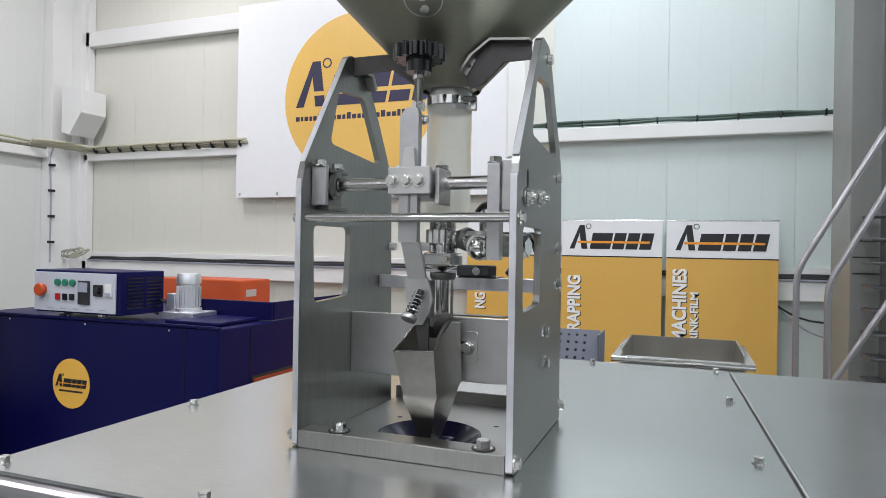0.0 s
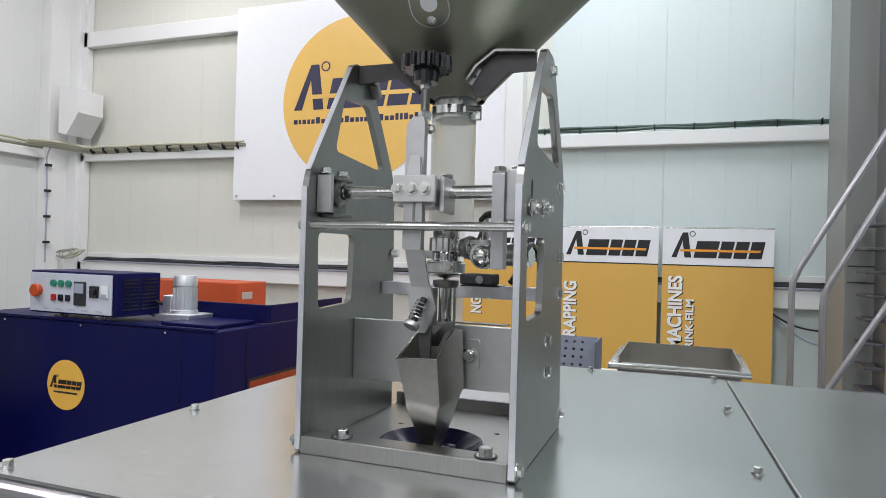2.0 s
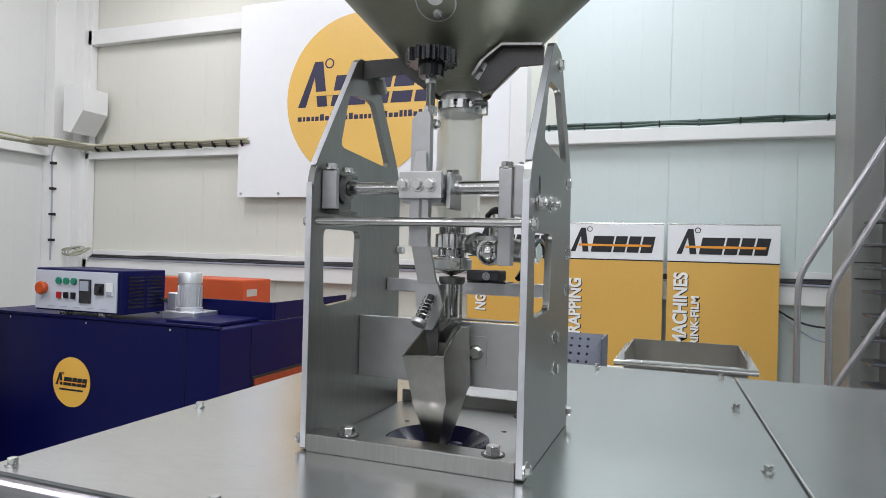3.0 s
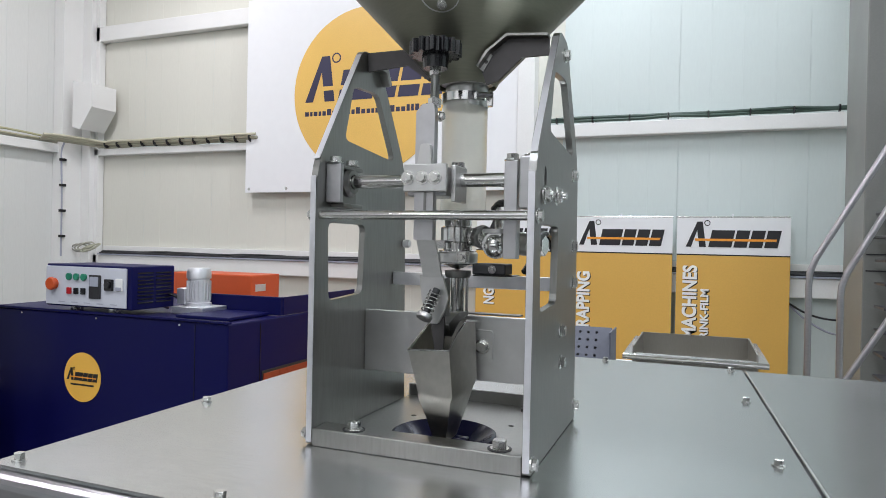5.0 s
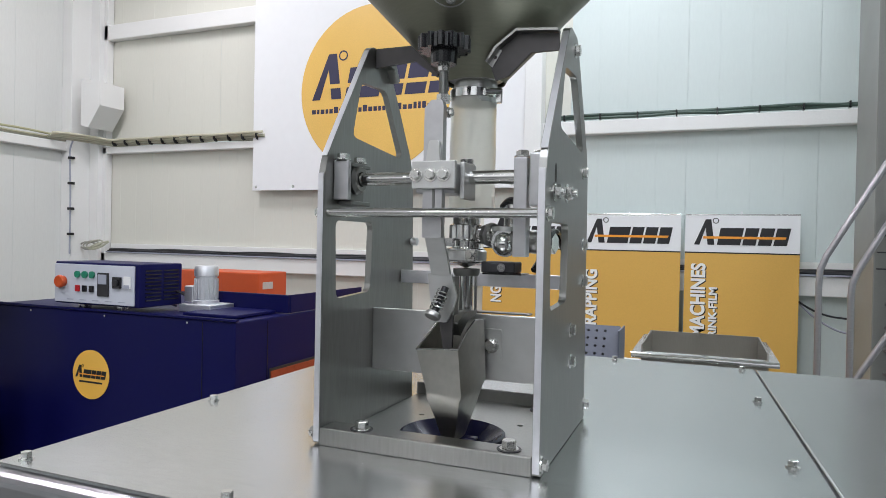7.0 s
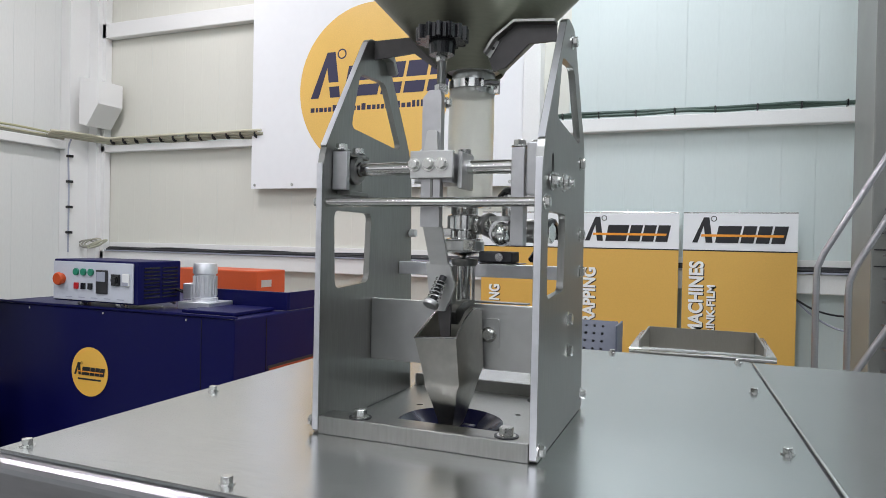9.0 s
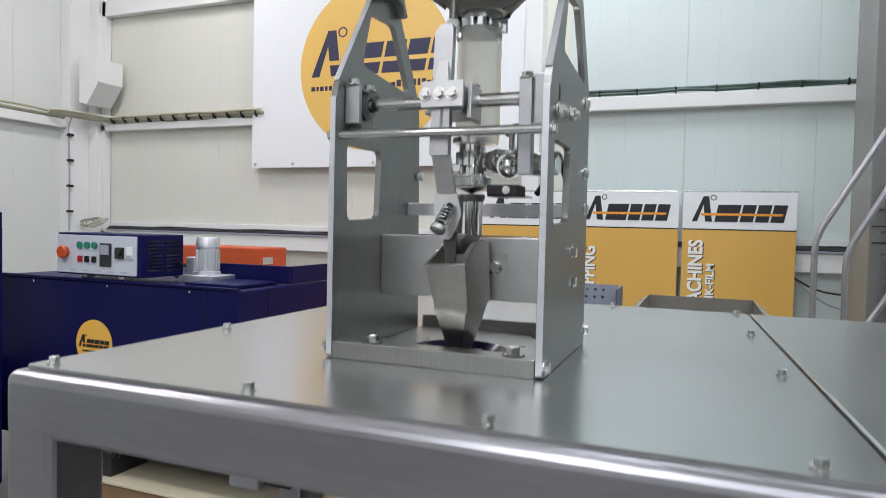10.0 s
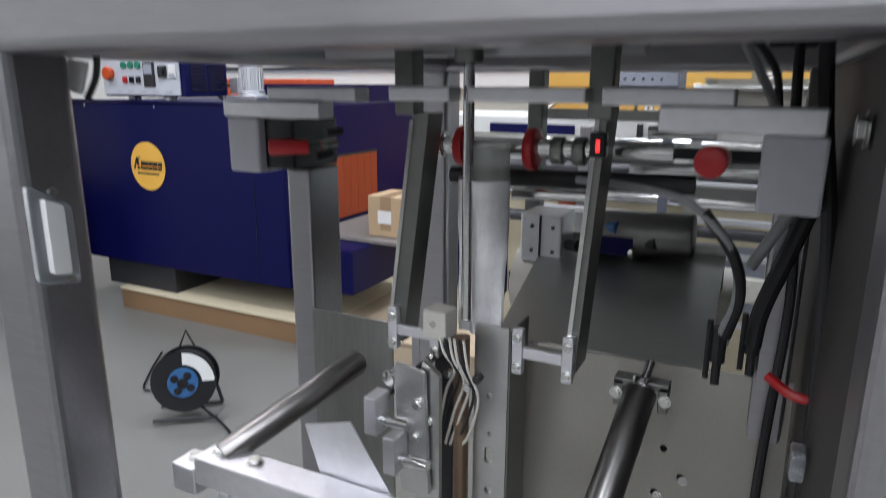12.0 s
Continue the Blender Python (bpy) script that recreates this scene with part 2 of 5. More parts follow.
def words(text, size, material, parent, m, length):
    """Raised lettering as one mesh."""
    cu = bpy.data.curves.new("lettering", "FONT")
    cu.body, cu.size, cu.extrude, cu.align_x, cu.offset = text, size, 0.0006, "LEFT", size * 0.034
    tmp = bpy.data.objects.new("lettering", cu)
    scene.collection.objects.link(tmp)
    bpy.context.view_layer.update()
    me = bpy.data.meshes.new_from_object(tmp)
    bpy.data.objects.remove(tmp)
    bm = bmesh.new()
    bm.from_mesh(me)
    bpy.data.meshes.remove(me)
    wide = max(v.co.x for v in bm.verts)
    bm.transform(m @ Matrix.Diagonal((length / wide, 1, 1, 1)))
    return part("lettering", bm, material, parent)


def emblem(parent, m, w, dark, stripe):
    """The maker's mark as plain shapes: a pointed wedge, four leaning blocks and a stripe."""
    h = w * 0.20
    part("emblem_wedge", plate([(0, 0), (w * 0.06, 0), (w * 0.125, h * 1.0), (w * 0.15, 0), (w * 0.225, 0), (w * 0.185, h * 1.5), (w * 0.125, h * 1.5)], 0.002, (), m), dark, parent)
    x = w * 0.25
    for k in (0.25, 0.14, 0.14, 0.14):
        a, b, sl, top = x, x + w * k, h * 0.2, h * 1.0
        part("emblem_block", plate([(a, 0), (b, 0), (b + sl, top), (a + sl, top)], 0.002, (), m), dark, parent)
        x = b + w * 0.022
    part("stripe", plate([(w * .10, h * .36), (w * .97, h * .36), (w * .98, h * .50), (w * .10, h * .50)], 0.0015, (), m @ Matrix.Translation((0, 0, 0.0018))), stripe, parent)
    part("ring_mark", plate(circle(w * .235, h * 1.42, h * .17), 0.0015, (circle(w * .235, h * 1.42, h * .125),), m), dark, parent)


# ---- the hall ----
def hall():
    L, R, F, B, H = HALL
    single("floor", box(L - .2, R + .2, F - .2, B + .2, -0.1, 0), FLOOR, "grey-green painted concrete floor of the hall", "floor", kind="structure")
    single("ceiling", box(L - .2, R + .2, F - .2, B + .2, H, H + .1), CEIL, "white sheet roof of the hall", "ceiling", kind="structure")
    single("wall_right", box(R, R + .12, -1.5, B, 0, H), WHITE, "white sandwich-panel wall", "wall", kind="structure")
    # walls out of view, split dark and pale to shape the steel's reflections
    single("wall_right_front", box(R, R + .12, F, -1.5, 0, H), GLOOM, "unseen front end of the right wall, dark to darken reflections", "wall", kind="structure")
    single("wall_front", box(L, -.5, F - .12, F, 0, 1.8), DIM, "unseen lower front wall, grey to dim reflections", "wall", kind="structure")
    single("wall_front_right", box(-.499, R, F - .12, F, 0, 1.8), GLOOM, "unseen lower front wall, dark to darken reflections", "wall", kind="structure")
    single("wall_front_upper", box(L, R, F - .12, F, 1.802, H), TRIM, "unseen upper front wall, pale to brighten reflections", "wall", kind="structure")

    # ribbed panels of the far wall, cream beside the corner and white beyond the post
    def ribbed(x0, x1, y, z0, z1, pitch):
        bm = bmesh.new()
        prof = []
        x = x0
        while x < x1 - 1e-6:
            e = min(x + pitch, x1)
            prof += [(x, 0), (x + .003, -.0015), (e - .003, -.0015), (e, 0)]
            x = e
        lo = [bm.verts.new((px, y + py, z0)) for px, py in prof]
        hi = [bm.verts.new((px, y + py, z1)) for px, py in prof]
        for i in range(len(prof) - 1):
            bm.faces.new((lo[i], lo[i + 1], hi[i + 1], hi[i]))
        return bm

    wall = single("wall_back", box(L, R, B + .01, B + .12, 0, H), WHITE, "white sandwich-panel rear wall of the hall", "wall", kind="structure")
    for i in range(12):
        x0 = L + i * 1.0
        x1 = min(x0 + 0.9985, R)
        if x1 <= x0:
            break
        for z0, z1 in ((0, 1.45), (1.55, 2.75), (2.9, 4.1), (4.3, H)):
            part("panel", ribbed(x0, x1, B, z0, z1, 0.25), CREAM if x0 < -1.35 else WHITE, wall)
    left = single("wall_left", box(L - .12, L - .01, F, B, 0, H), WHITE, "white sandwich-panel side wall of the hall", "wall", kind="structure")
    for i in range(11):
        y0 = B - (i + 1) * 1.0
        for z0, z1 in ((0, 2.74), (2.86, H)):
            bm = ribbed(0, 0.9985, 0, z0, z1, 0.25)
            bm.transform(Matrix.Translation((L, y0, 0)) @ pose(0, 0, 0, 0, 0, 90))
            part("panel", bm, PALE, left)

    # steel purlins and cable ledges along the walls
    def ledge(name, x0, x1, z0, z1, out, label):
        return single(name, box(x0, x1, B - out, B - .004, z0, z1, .008), TRIM, label, "ledge", kind="structure")
    ledge("trim_purlin_low", L, R, 1.36, 1.52, .10, "white steel purlin along the rear wall")
    ledge("trim_purlin_mid", L, -4.2, 2.72, 2.80, .10, "white steel purlin along the rear wall")
    ledge("trim_purlin_mid_far", -1.28, R, 2.72, 2.84, .10, "white steel purlin along the rear wall")
    ledge("trim_purlin_top", L, -4.2, 4.10, 4.28, .10, "white steel purlin along the rear wall")
    single("trim_purlin_side", box(L + .004, L + .10, F, B - .16, 2.72, 2.82, .008), TRIM, "white steel purlin along the side wall", "ledge", kind="structure")
    # posts
    single("trim_corner_post", join(box(L + .004, L + .16, B - .42, B - .02, 0, H, .006), box(L + .16, L + .30, B - .16, B - .02, 0, H, .006)), TRIM, "white steel corner post of the hall", "post", kind="structure")
    single("trim_corner_channel", box(-6.60, -6.54, B - .10, B - .01, 0, H, .004), TRIM, "thin white channel beside the corner post", "post", kind="structure")
    single("trim_middle_post", box(-1.30, -1.14, B - .16, B - .008, 0, H, .006), TRIM, "white steel post behind the machine", "post", kind="structure")
    single("trim_end_post", box(1.52, 1.90, B - .30, B - .008, 0, H, .006), TRIM, "broad white steel post of the hall", "post", kind="structure")
    # rain-pipe shaped duct on the corner post
    duct = thing("wall_duct", (-6.45, 5.1, 3.0), "white angular sheet-metal duct on the corner post", "duct")
    part("body", plate([(-6.56, 3.55), (-6.26, 3.50), (-6.26, 3.23), (-6.44, 2.98), (-6.56, 3.01)], .34, (), frame_of((0, 5.32, 0), (1, 0, 0), (0, 0, 1))), TRIM, duct)
    # cables along the ledges
    rnd = random.Random(4)

    def cable(x0, x1, z, sag, y, r, n):
        pts = [(x0 + (x1 - x0) * i / n, y + rnd.uniform(-.01, .01), z + rnd.uniform(-sag, sag)) for i in range(n + 1)]
        return sweep(pts, r, 8, 4)
    bundle = thing("cable_bundle", (-5.5, 5.3, 2.85), "beige cable bundle tied along the purlin", "cables")
    for k in range(4):
        part("cable", sweep([(-6.79 + .02 * k, 4.75, 2.852 + .016 * k), (-6.70 + .02 * k, 4.95 - .01 * k, 2.85 + .018 * k), (-6.57 + .02 * k, 5.19 - .01 * k, 2.835 + .018 * k)] + [(-6.40 + .22 * i, 5.34 - .025 * k + rnd.uniform(-.008, .008), 2.822 + .018 * k + rnd.uniform(-.008, .008)) for i in range(11)], .015, 8, 4), mat("cable_sheath_%d" % k, (.40 + .06 * k, .39 + .055 * k, .30 + .04 * k), .5), bundle)
    for k in range(12):
        part("cable_tie", rod((-6.38 + k * .19, 5.302, 2.849), (-6.374 + k * .19, 5.302, 2.849), .047, seg=16), DARK, bundle)
    side = thing("cable_bundle", (-6.8, 3, 2.85), "grey cable bundle along the side wall", "cables")
    for k in range(3):
        part("cable", sweep([(-6.83 + .012 * k, 5.05 - i * .7, 2.85 + .018 * k + rnd.uniform(-.015, .015)) for i in range(12)], .014, 6, 4), mat("side_sheath_%d" % k, (.34 + .06 * k, .33 + .06 * k, .27), .5), side)
    right = thing("cable_bundle", (0, 5.3, 2.86), "dark green cable run along the purlin", "cables")
    for k in range(2):
        part("cable", cable(-1.1, 1.55, 2.868 + .018 * k, .008, 5.34, .014, 9), mat("green_sheath_%d" % k, (.06, .10, .08), .5), right)
    for k in range(8):
        part("cable_tie", box(-.95 + k * .32, -.938 + k * .32, 5.31, 5.37, 2.845, 2.90, .003), BLACK, right)
    tray = thing("cable_tray", (-4, 5.3, 1.53), "slotted grey cable tray with dark cables on the low purlin", "cable tray")
    part("body", box(-6.5, 1.5, 5.30, 5.40, 1.522, 1.535), PANELGREY, tray)
    for k in range(3):
        part("cable", cable(-6.5, 1.5, 1.548 + .01 * k, .006, 5.33 + .02 * k, .010, 26), DARK, tray)
    single("trim_tray_cover", box(-6.5, 1.5, 5.375, 5.412, 1.565, 1.63, .003), TRIM, "white cover strip above the cable tray", "trim", kind="structure")
    coil = thing("cable_coil", (-6.6, 5.2, 1.55), "loose coil of grey cables at the corner post", "cables")
    for k in range(5):
        cx, cz = -6.62 + .06 * k, 1.60 + .012 * (k % 3)
        part("cable", sweep([(cx + .13 * math.cos(a * .7 + k), 5.16 - .01 * k, cz + .045 * math.sin(a * .7 + k * 1.3)) for a in range(11)], .010, 6, 4), mat("coil_sheath_%d" % k, (.34 + .05 * k, .34 + .05 * k, .30 + .03 * k), .5), coil)
    sag = thing("hanging_cables", (1.2, 5.3, 1.3), "thin cables sagging below the purlin", "cables")
    part("cable", sweep([(.90, 5.30, 1.36), (1.10, 5.29, 1.24), (1.30, 5.29, 1.20), (1.56, 5.30, 1.22)], .008, 8), DARK, sag)
    part("cable", sweep([(.92, 5.31, 1.36), (1.08, 5.30, 1.20), (1.25, 5.30, 1.10), (1.40, 5.30, 1.08)], .008, 8), PANELGREY, sag)
    drop = thing("wall_cable", (-6.8, 5.0, 2.0), "thin clipped cable down the corner post", "cable")
    part("cable", sweep([(-6.73, 5.02, 2.85), (-6.75, 5.0, 2.7), (-6.735, 5.0, 2.2), (-6.735, 5.0, 1.5)], .010, 6, 5), PANELGREY, drop)
    for k in range(4):
        part("clip", box(-6.75, -6.70, 4.97, 5.03, 1.72 + k * .3, 1.75 + k * .3, .003), BLACK, drop)
    # ceiling fittings that carry the tubes, out of view; the front row is added
    for lx, ly in LAMPS:
        fit = thing("ceiling_light", (lx, ly, 5.74), "white twin-tube fluorescent fitting out of view under the roof", "ceiling light", "ceiling lights")
        part("housing", box(lx - .17, lx + .17, ly - .78, ly + .78, 5.735, 5.80, .01), TRIM, fit)
        part("hanger", rod((lx, ly, 5.80), (lx, ly, 6.2), .008), BOLT, fit)


hall()


def wall_sign():
    s = thing("wall_banner", (-3, 5.32, 2.2), "white vinyl banner with a large yellow disc, hung on the wall", "banner")
    part("sheet", box(-4.35, -1.303, 5.305, 5.312, 2.25, 4.34, .002), VINYL, s)
    part("disc", plate(circle(-2.88, 3.27, .855, 64), .003, (), frame_of((0, 5.303, 0), (1, 0, 0), (0, 0, 1))), DISC, s, "large yellow disc")
    m = frame_of((-3.60, 5.299, 3.185), (1, 0, 0), (0, 0, 1))
    emblem(s, m, 1.56, INK, DISC)
    x = -3.60
    bms = []
    rnd = random.Random(2)
    while x < -2.2:
        w = rnd.uniform(.026, .048)
        bms.append(box(x, x + w, 5.299, 5.3015, 3.04, 3.04 + rnd.choice((.046, .046, .046, .066))))
        x += w + .015
    for bm in bms:
        part("writing_bar", bm, INK, s)
    for i in range(7):
        part("eyelet", rod((-4.3 + i * .48, 5.306, 2.29), (-4.3 + i * .48, 5.300, 2.29), .016, seg=12), BOLT, s)


wall_sign()


def standing_banner(x0, x1, texts):
    s = thing("standing_banner", ((x0 + x1) / 2, 5.25, 0), "gold roll-up banner with a white header against the wall", "banner", "banners along the wall")
    part("sheet", box(x0, x1, 5.247, 5.252, .06, 1.685, .001), GOLD, s)
    part("header", box(x0, x1, 5.246, 5.252, 1.695, 2.0, .001), VINYL, s, "white header")
    part("rule", box(x0, x1, 5.246, 5.252, 1.685, 1.695), BLACKINK, s)
    part("top_rail", rod((x0, 5.252, 2.003), (x1, 5.252, 2.003), .008, seg=10), BOLT, s)
    part("base", box(x0, x1, 5.17, 5.33, 0, .06, .015), ALU, s)
    part("pole", rod(((x0 + x1) / 2, 5.262, .06), ((x0 + x1) / 2, 5.262, 2.03), .008, seg=10), ALU, s)
    emblem(s, frame_of((x0 + .07, 5.2455, 1.755), (1, 0, 0), (0, 0, 1)), .70, BLACKINK, ORANGEINK)
    for text, x, z, size, length in texts:
        words(text, size, BLACKINK, s, frame_of((x + .008, 5.2462, z - .006), (0, 0, 1), (-1, 0, 0)), length)
        words(text, size, WHITEINK, s, frame_of((x, 5.2445, z), (0, 0, 1), (-1, 0, 0)), length)
    return s


standing_banner(-1.66, -0.80, [("NG", -1.485, 1.185, .135, .15)])
standing_banner(-0.775, 0.078, [("WRAPPING", -.610, .90, .150, .62)])
standing_banner(.112, .965, [("MACHINES", .270, .98, .150, .62), ("SHRINK-FILM", .365, .885, .085, .52)])


# ---- the blue shrink tunnel ----
def shrink_tunnel():
    s = thing("shrink_tunnel", (-3, 2.8, 0), "large navy-blue painted shrink tunnel with a control box on top", "packaging machine")
    part("body", box(-3.86, -1.985, 2.15, 3.55, .31, 1.29, .008), BLUE, s)
    part("corner_seam", box(-2.20, -2.196, 2.1475, 2.15, .33, 1.28), BLACK, s)
    part("side_seam", box(-1.985, -1.9825, 2.42, 2.424, .62, 1.27), BLACK, s)
    part("lower_body", box(-1.983, -1.58, 2.155, 3.0, .33, .572, .008), BLUE, s, "low navy outfeed housing")
    part("outfeed_belt", box(-1.98, -1.33, 2.33, 2.96, .574, .60, .006), BELT, s, "grey-brown outfeed belt")
    part("top_lip", box(-3.86, -1.97, 2.14, 2.16, 1.292, 1.305, .002), BLUE, s)
    part("top_tray", join(box(-2.62, -1.99, 2.62, 2.645, 1.294, 1.40, .003), box(-2.0, -1.985, 2.64, 3.5, 1.294, 1.40, .003)), BLUE, s, "raised navy edge sheet")
    part("lid", box(-2.42, -2.06, 2.24, 2.60, 1.294, 1.312, .004), BLUE, s)
    for i in range(3):
        part("screw", hexhead((-3.5 + i * .6, 2.15, 1.27), (0, -1, 0), .007, .006, False), BOLT, s)
    # plain dark box filling the gap below the tunnel's left end
    part("dark_box", box(-3.5, -2.9, 2.18, 2.6, .1425, .309, .006), DARK, s, "dark box under the left end of the tunnel")
    for x in (-3.7, -2.2):
        for y in (2.75, 2.95):
            part("foot", rod((x, y, .142), (x, y, .33), .03, seg=12), DARK, s)
    # flat dark panel painted as the shade of the exit recess
    part("exit_recess_shade", box(-1.9845, -1.981, 2.44, 3.05, .62, 1.0), DARK, s)
    for i in range(8):
        part("curtain_strip", box(-1.980, -1.974, 2.45 + i * .074, 2.522 + i * .074, .625, .985, .001), CURTAIN, s, "orange silicone exit curtain")
    # round maker's plate
    disc = part("round_sign", plate(circle(-3.0, .925, .142, 40), .003, (), frame_of((0, 2.148, 0), (1, 0, 0), (0, 0, 1))), YELLOW, s, "round yellow sign with a dark mark")
    emblem(s, frame_of((-3.118, 2.1435, .905), (1, 0, 0), (0, 0, 1)), .235, BLACKINK, ORANGEINK)
    part("writing_bar", box(-3.09, -2.91, 2.144, 2.147, .876, .886), BLACKINK, s)
    for k in range(5):
        part("writing_bar", box(-3.20 + k * .10, -3.15 + k * .10, 2.146, 2.148, 1.350, 1.355), PANELGREY, s)
    # switch box
    c = part("control_box", box(-3.315, -2.655, 2.16, 2.48, 1.325, 1.57, .006), BLUE, s, "navy control box with a grey front")
    part("front_panel", box(-3.305, -2.685, 2.148, 2.158, 1.335, 1.558, .002), FACEPLATE, c, "grey front panel")
    part("stop_button", join(rod((-3.235, 2.148, 1.455), (-3.235, 2.128, 1.455), .032), rod((-3.235, 2.128, 1.455), (-3.235, 2.112, 1.455), .040, .034, bev=.004)), ORANGE, c, "red mushroom stop button")
    for i in range(3):
        part("push_button", rod((-3.115 + i * .058, 2.148, 1.50), (-3.115 + i * .058, 2.136, 1.50), .020), GREENP, c)
        part("rocker_switch", box(-3.128 + i * .055, -3.097 + i * .055, 2.136, 2.148, 1.40, 1.437, .003), BLACK if i else REDP, c)
    part("meter", box(-2.955, -2.87, 2.138, 2.148, 1.38, 1.515, .003), DARK, c, "dark temperature controller")
    part("meter_window", box(-2.945, -2.88, 2.134, 2.138, 1.45, 1.505, .001), PANELGREY, c)
    part("timer", box(-2.835, -2.775, 2.134, 2.148, 1.43, 1.495, .003), BLACK, c)
    part("dial_meter", box(-2.755, -2.705, 2.138, 2.148, 1.43, 1.50, .003), PAPER, c, "small white dial meter")
    part("dial_mask", box(-2.750, -2.710, 2.136, 2.138, 1.433, 1.452), PANELGREY, c)
    part("timer_dial", rod((-2.805, 2.134, 1.462), (-2.805, 2.122, 1.462), .018), DARK, c)
    for i in range(9):
        for y in (2.20, 2.335):
            part("vent_slot", box(-2.656, -2.651, y, y + .115, 1.36 + i * .021, 1.368 + i * .021), BLACK, c)
    for x in (-3.15, -2.85):
        part("bracket", box(x - .02, x + .02, 2.2, 2.26, 1.29, 1.325, .003), BOLT, c)
    # fan motor
    mo = part("fan_motor", lathe([(0, 0), (.075, 0), (.075, .02), (.062, .025), (.062, .16), (.07, .165), (.07, .20), (.064, .225), (0, .228)], (-2.487, 2.5, 1.335), seg=32), ALU, s, "grey finned electric motor", smooth=True)
    for i in range(20):
        a = i * math.pi / 10
        part("fin", rod((-2.487 + .066 * math.cos(a), 2.5 + .066 * math.sin(a), 1.365), (-2.487 + .066 * math.cos(a), 2.5 + .066 * math.sin(a), 1.485), .0045, seg=6), ALU, mo)
    part("terminal_box", box(-2.60, -2.535, 2.44, 2.52, 1.345, 1.44, .006), ALU, mo)
    part("motor_base", box(-2.60, -2.37, 2.40, 2.61, 1.292, 1.335, .004), ALU, mo)
    part("motor_cable", sweep([(-2.6, 2.46, 1.38), (-2.66, 2.44, 1.40), (-2.68, 2.42, 1.34), (-2.72, 2.5, 1.31)], .009, 8), BLACK, mo)


def sealing_station():
    s = thing("sealing_station", (-3.8, 1.9, 0), "navy-blue sealing station on castors beside the shrink tunnel", "packaging machine")
    part("front_frame", join(box(-4.6, -3.425, 1.78, 1.90, 1.32, 1.68, .006), box(-4.6, -3.426, 1.781, 1.899, .12, .76, .006), box(-3.50, -3.424, 1.779, 1.901, .125, 1.60, .006)), BLUE, s)
    part("hood", box(-4.4, -3.80, 1.902, 2.13, 1.34, 1.67, .006), BLUE, s)
    part("lower_box", box(-4.4, -3.80, 1.902, 2.13, .13, .70, .006), BLUE, s)
    for k in range(4):
        part("seal_bar", box(-4.38, -3.80, 1.92 + k * .05, 1.95 + k * .05, .82 + k * .12, .87 + k * .12, .003), ALU if k != 1 else DARK, s)
    part("drive_belt", box(-4.38, -3.80, 1.93, 2.12, .76, .78, .003), BROWN, s)
    for x in (-4.3, -3.55):
        for y in (1.84,):
            part("castor", rod((x, y - .015, .05), (x, y + .015, .05), .05, seg=24, bev=.006), BLACK, s)
            part("castor_fork", box(x - .02, x + .02, y - .025, y + .025, .085, .13, .003), BOLT, s)


shrink_tunnel()
sealing_station()


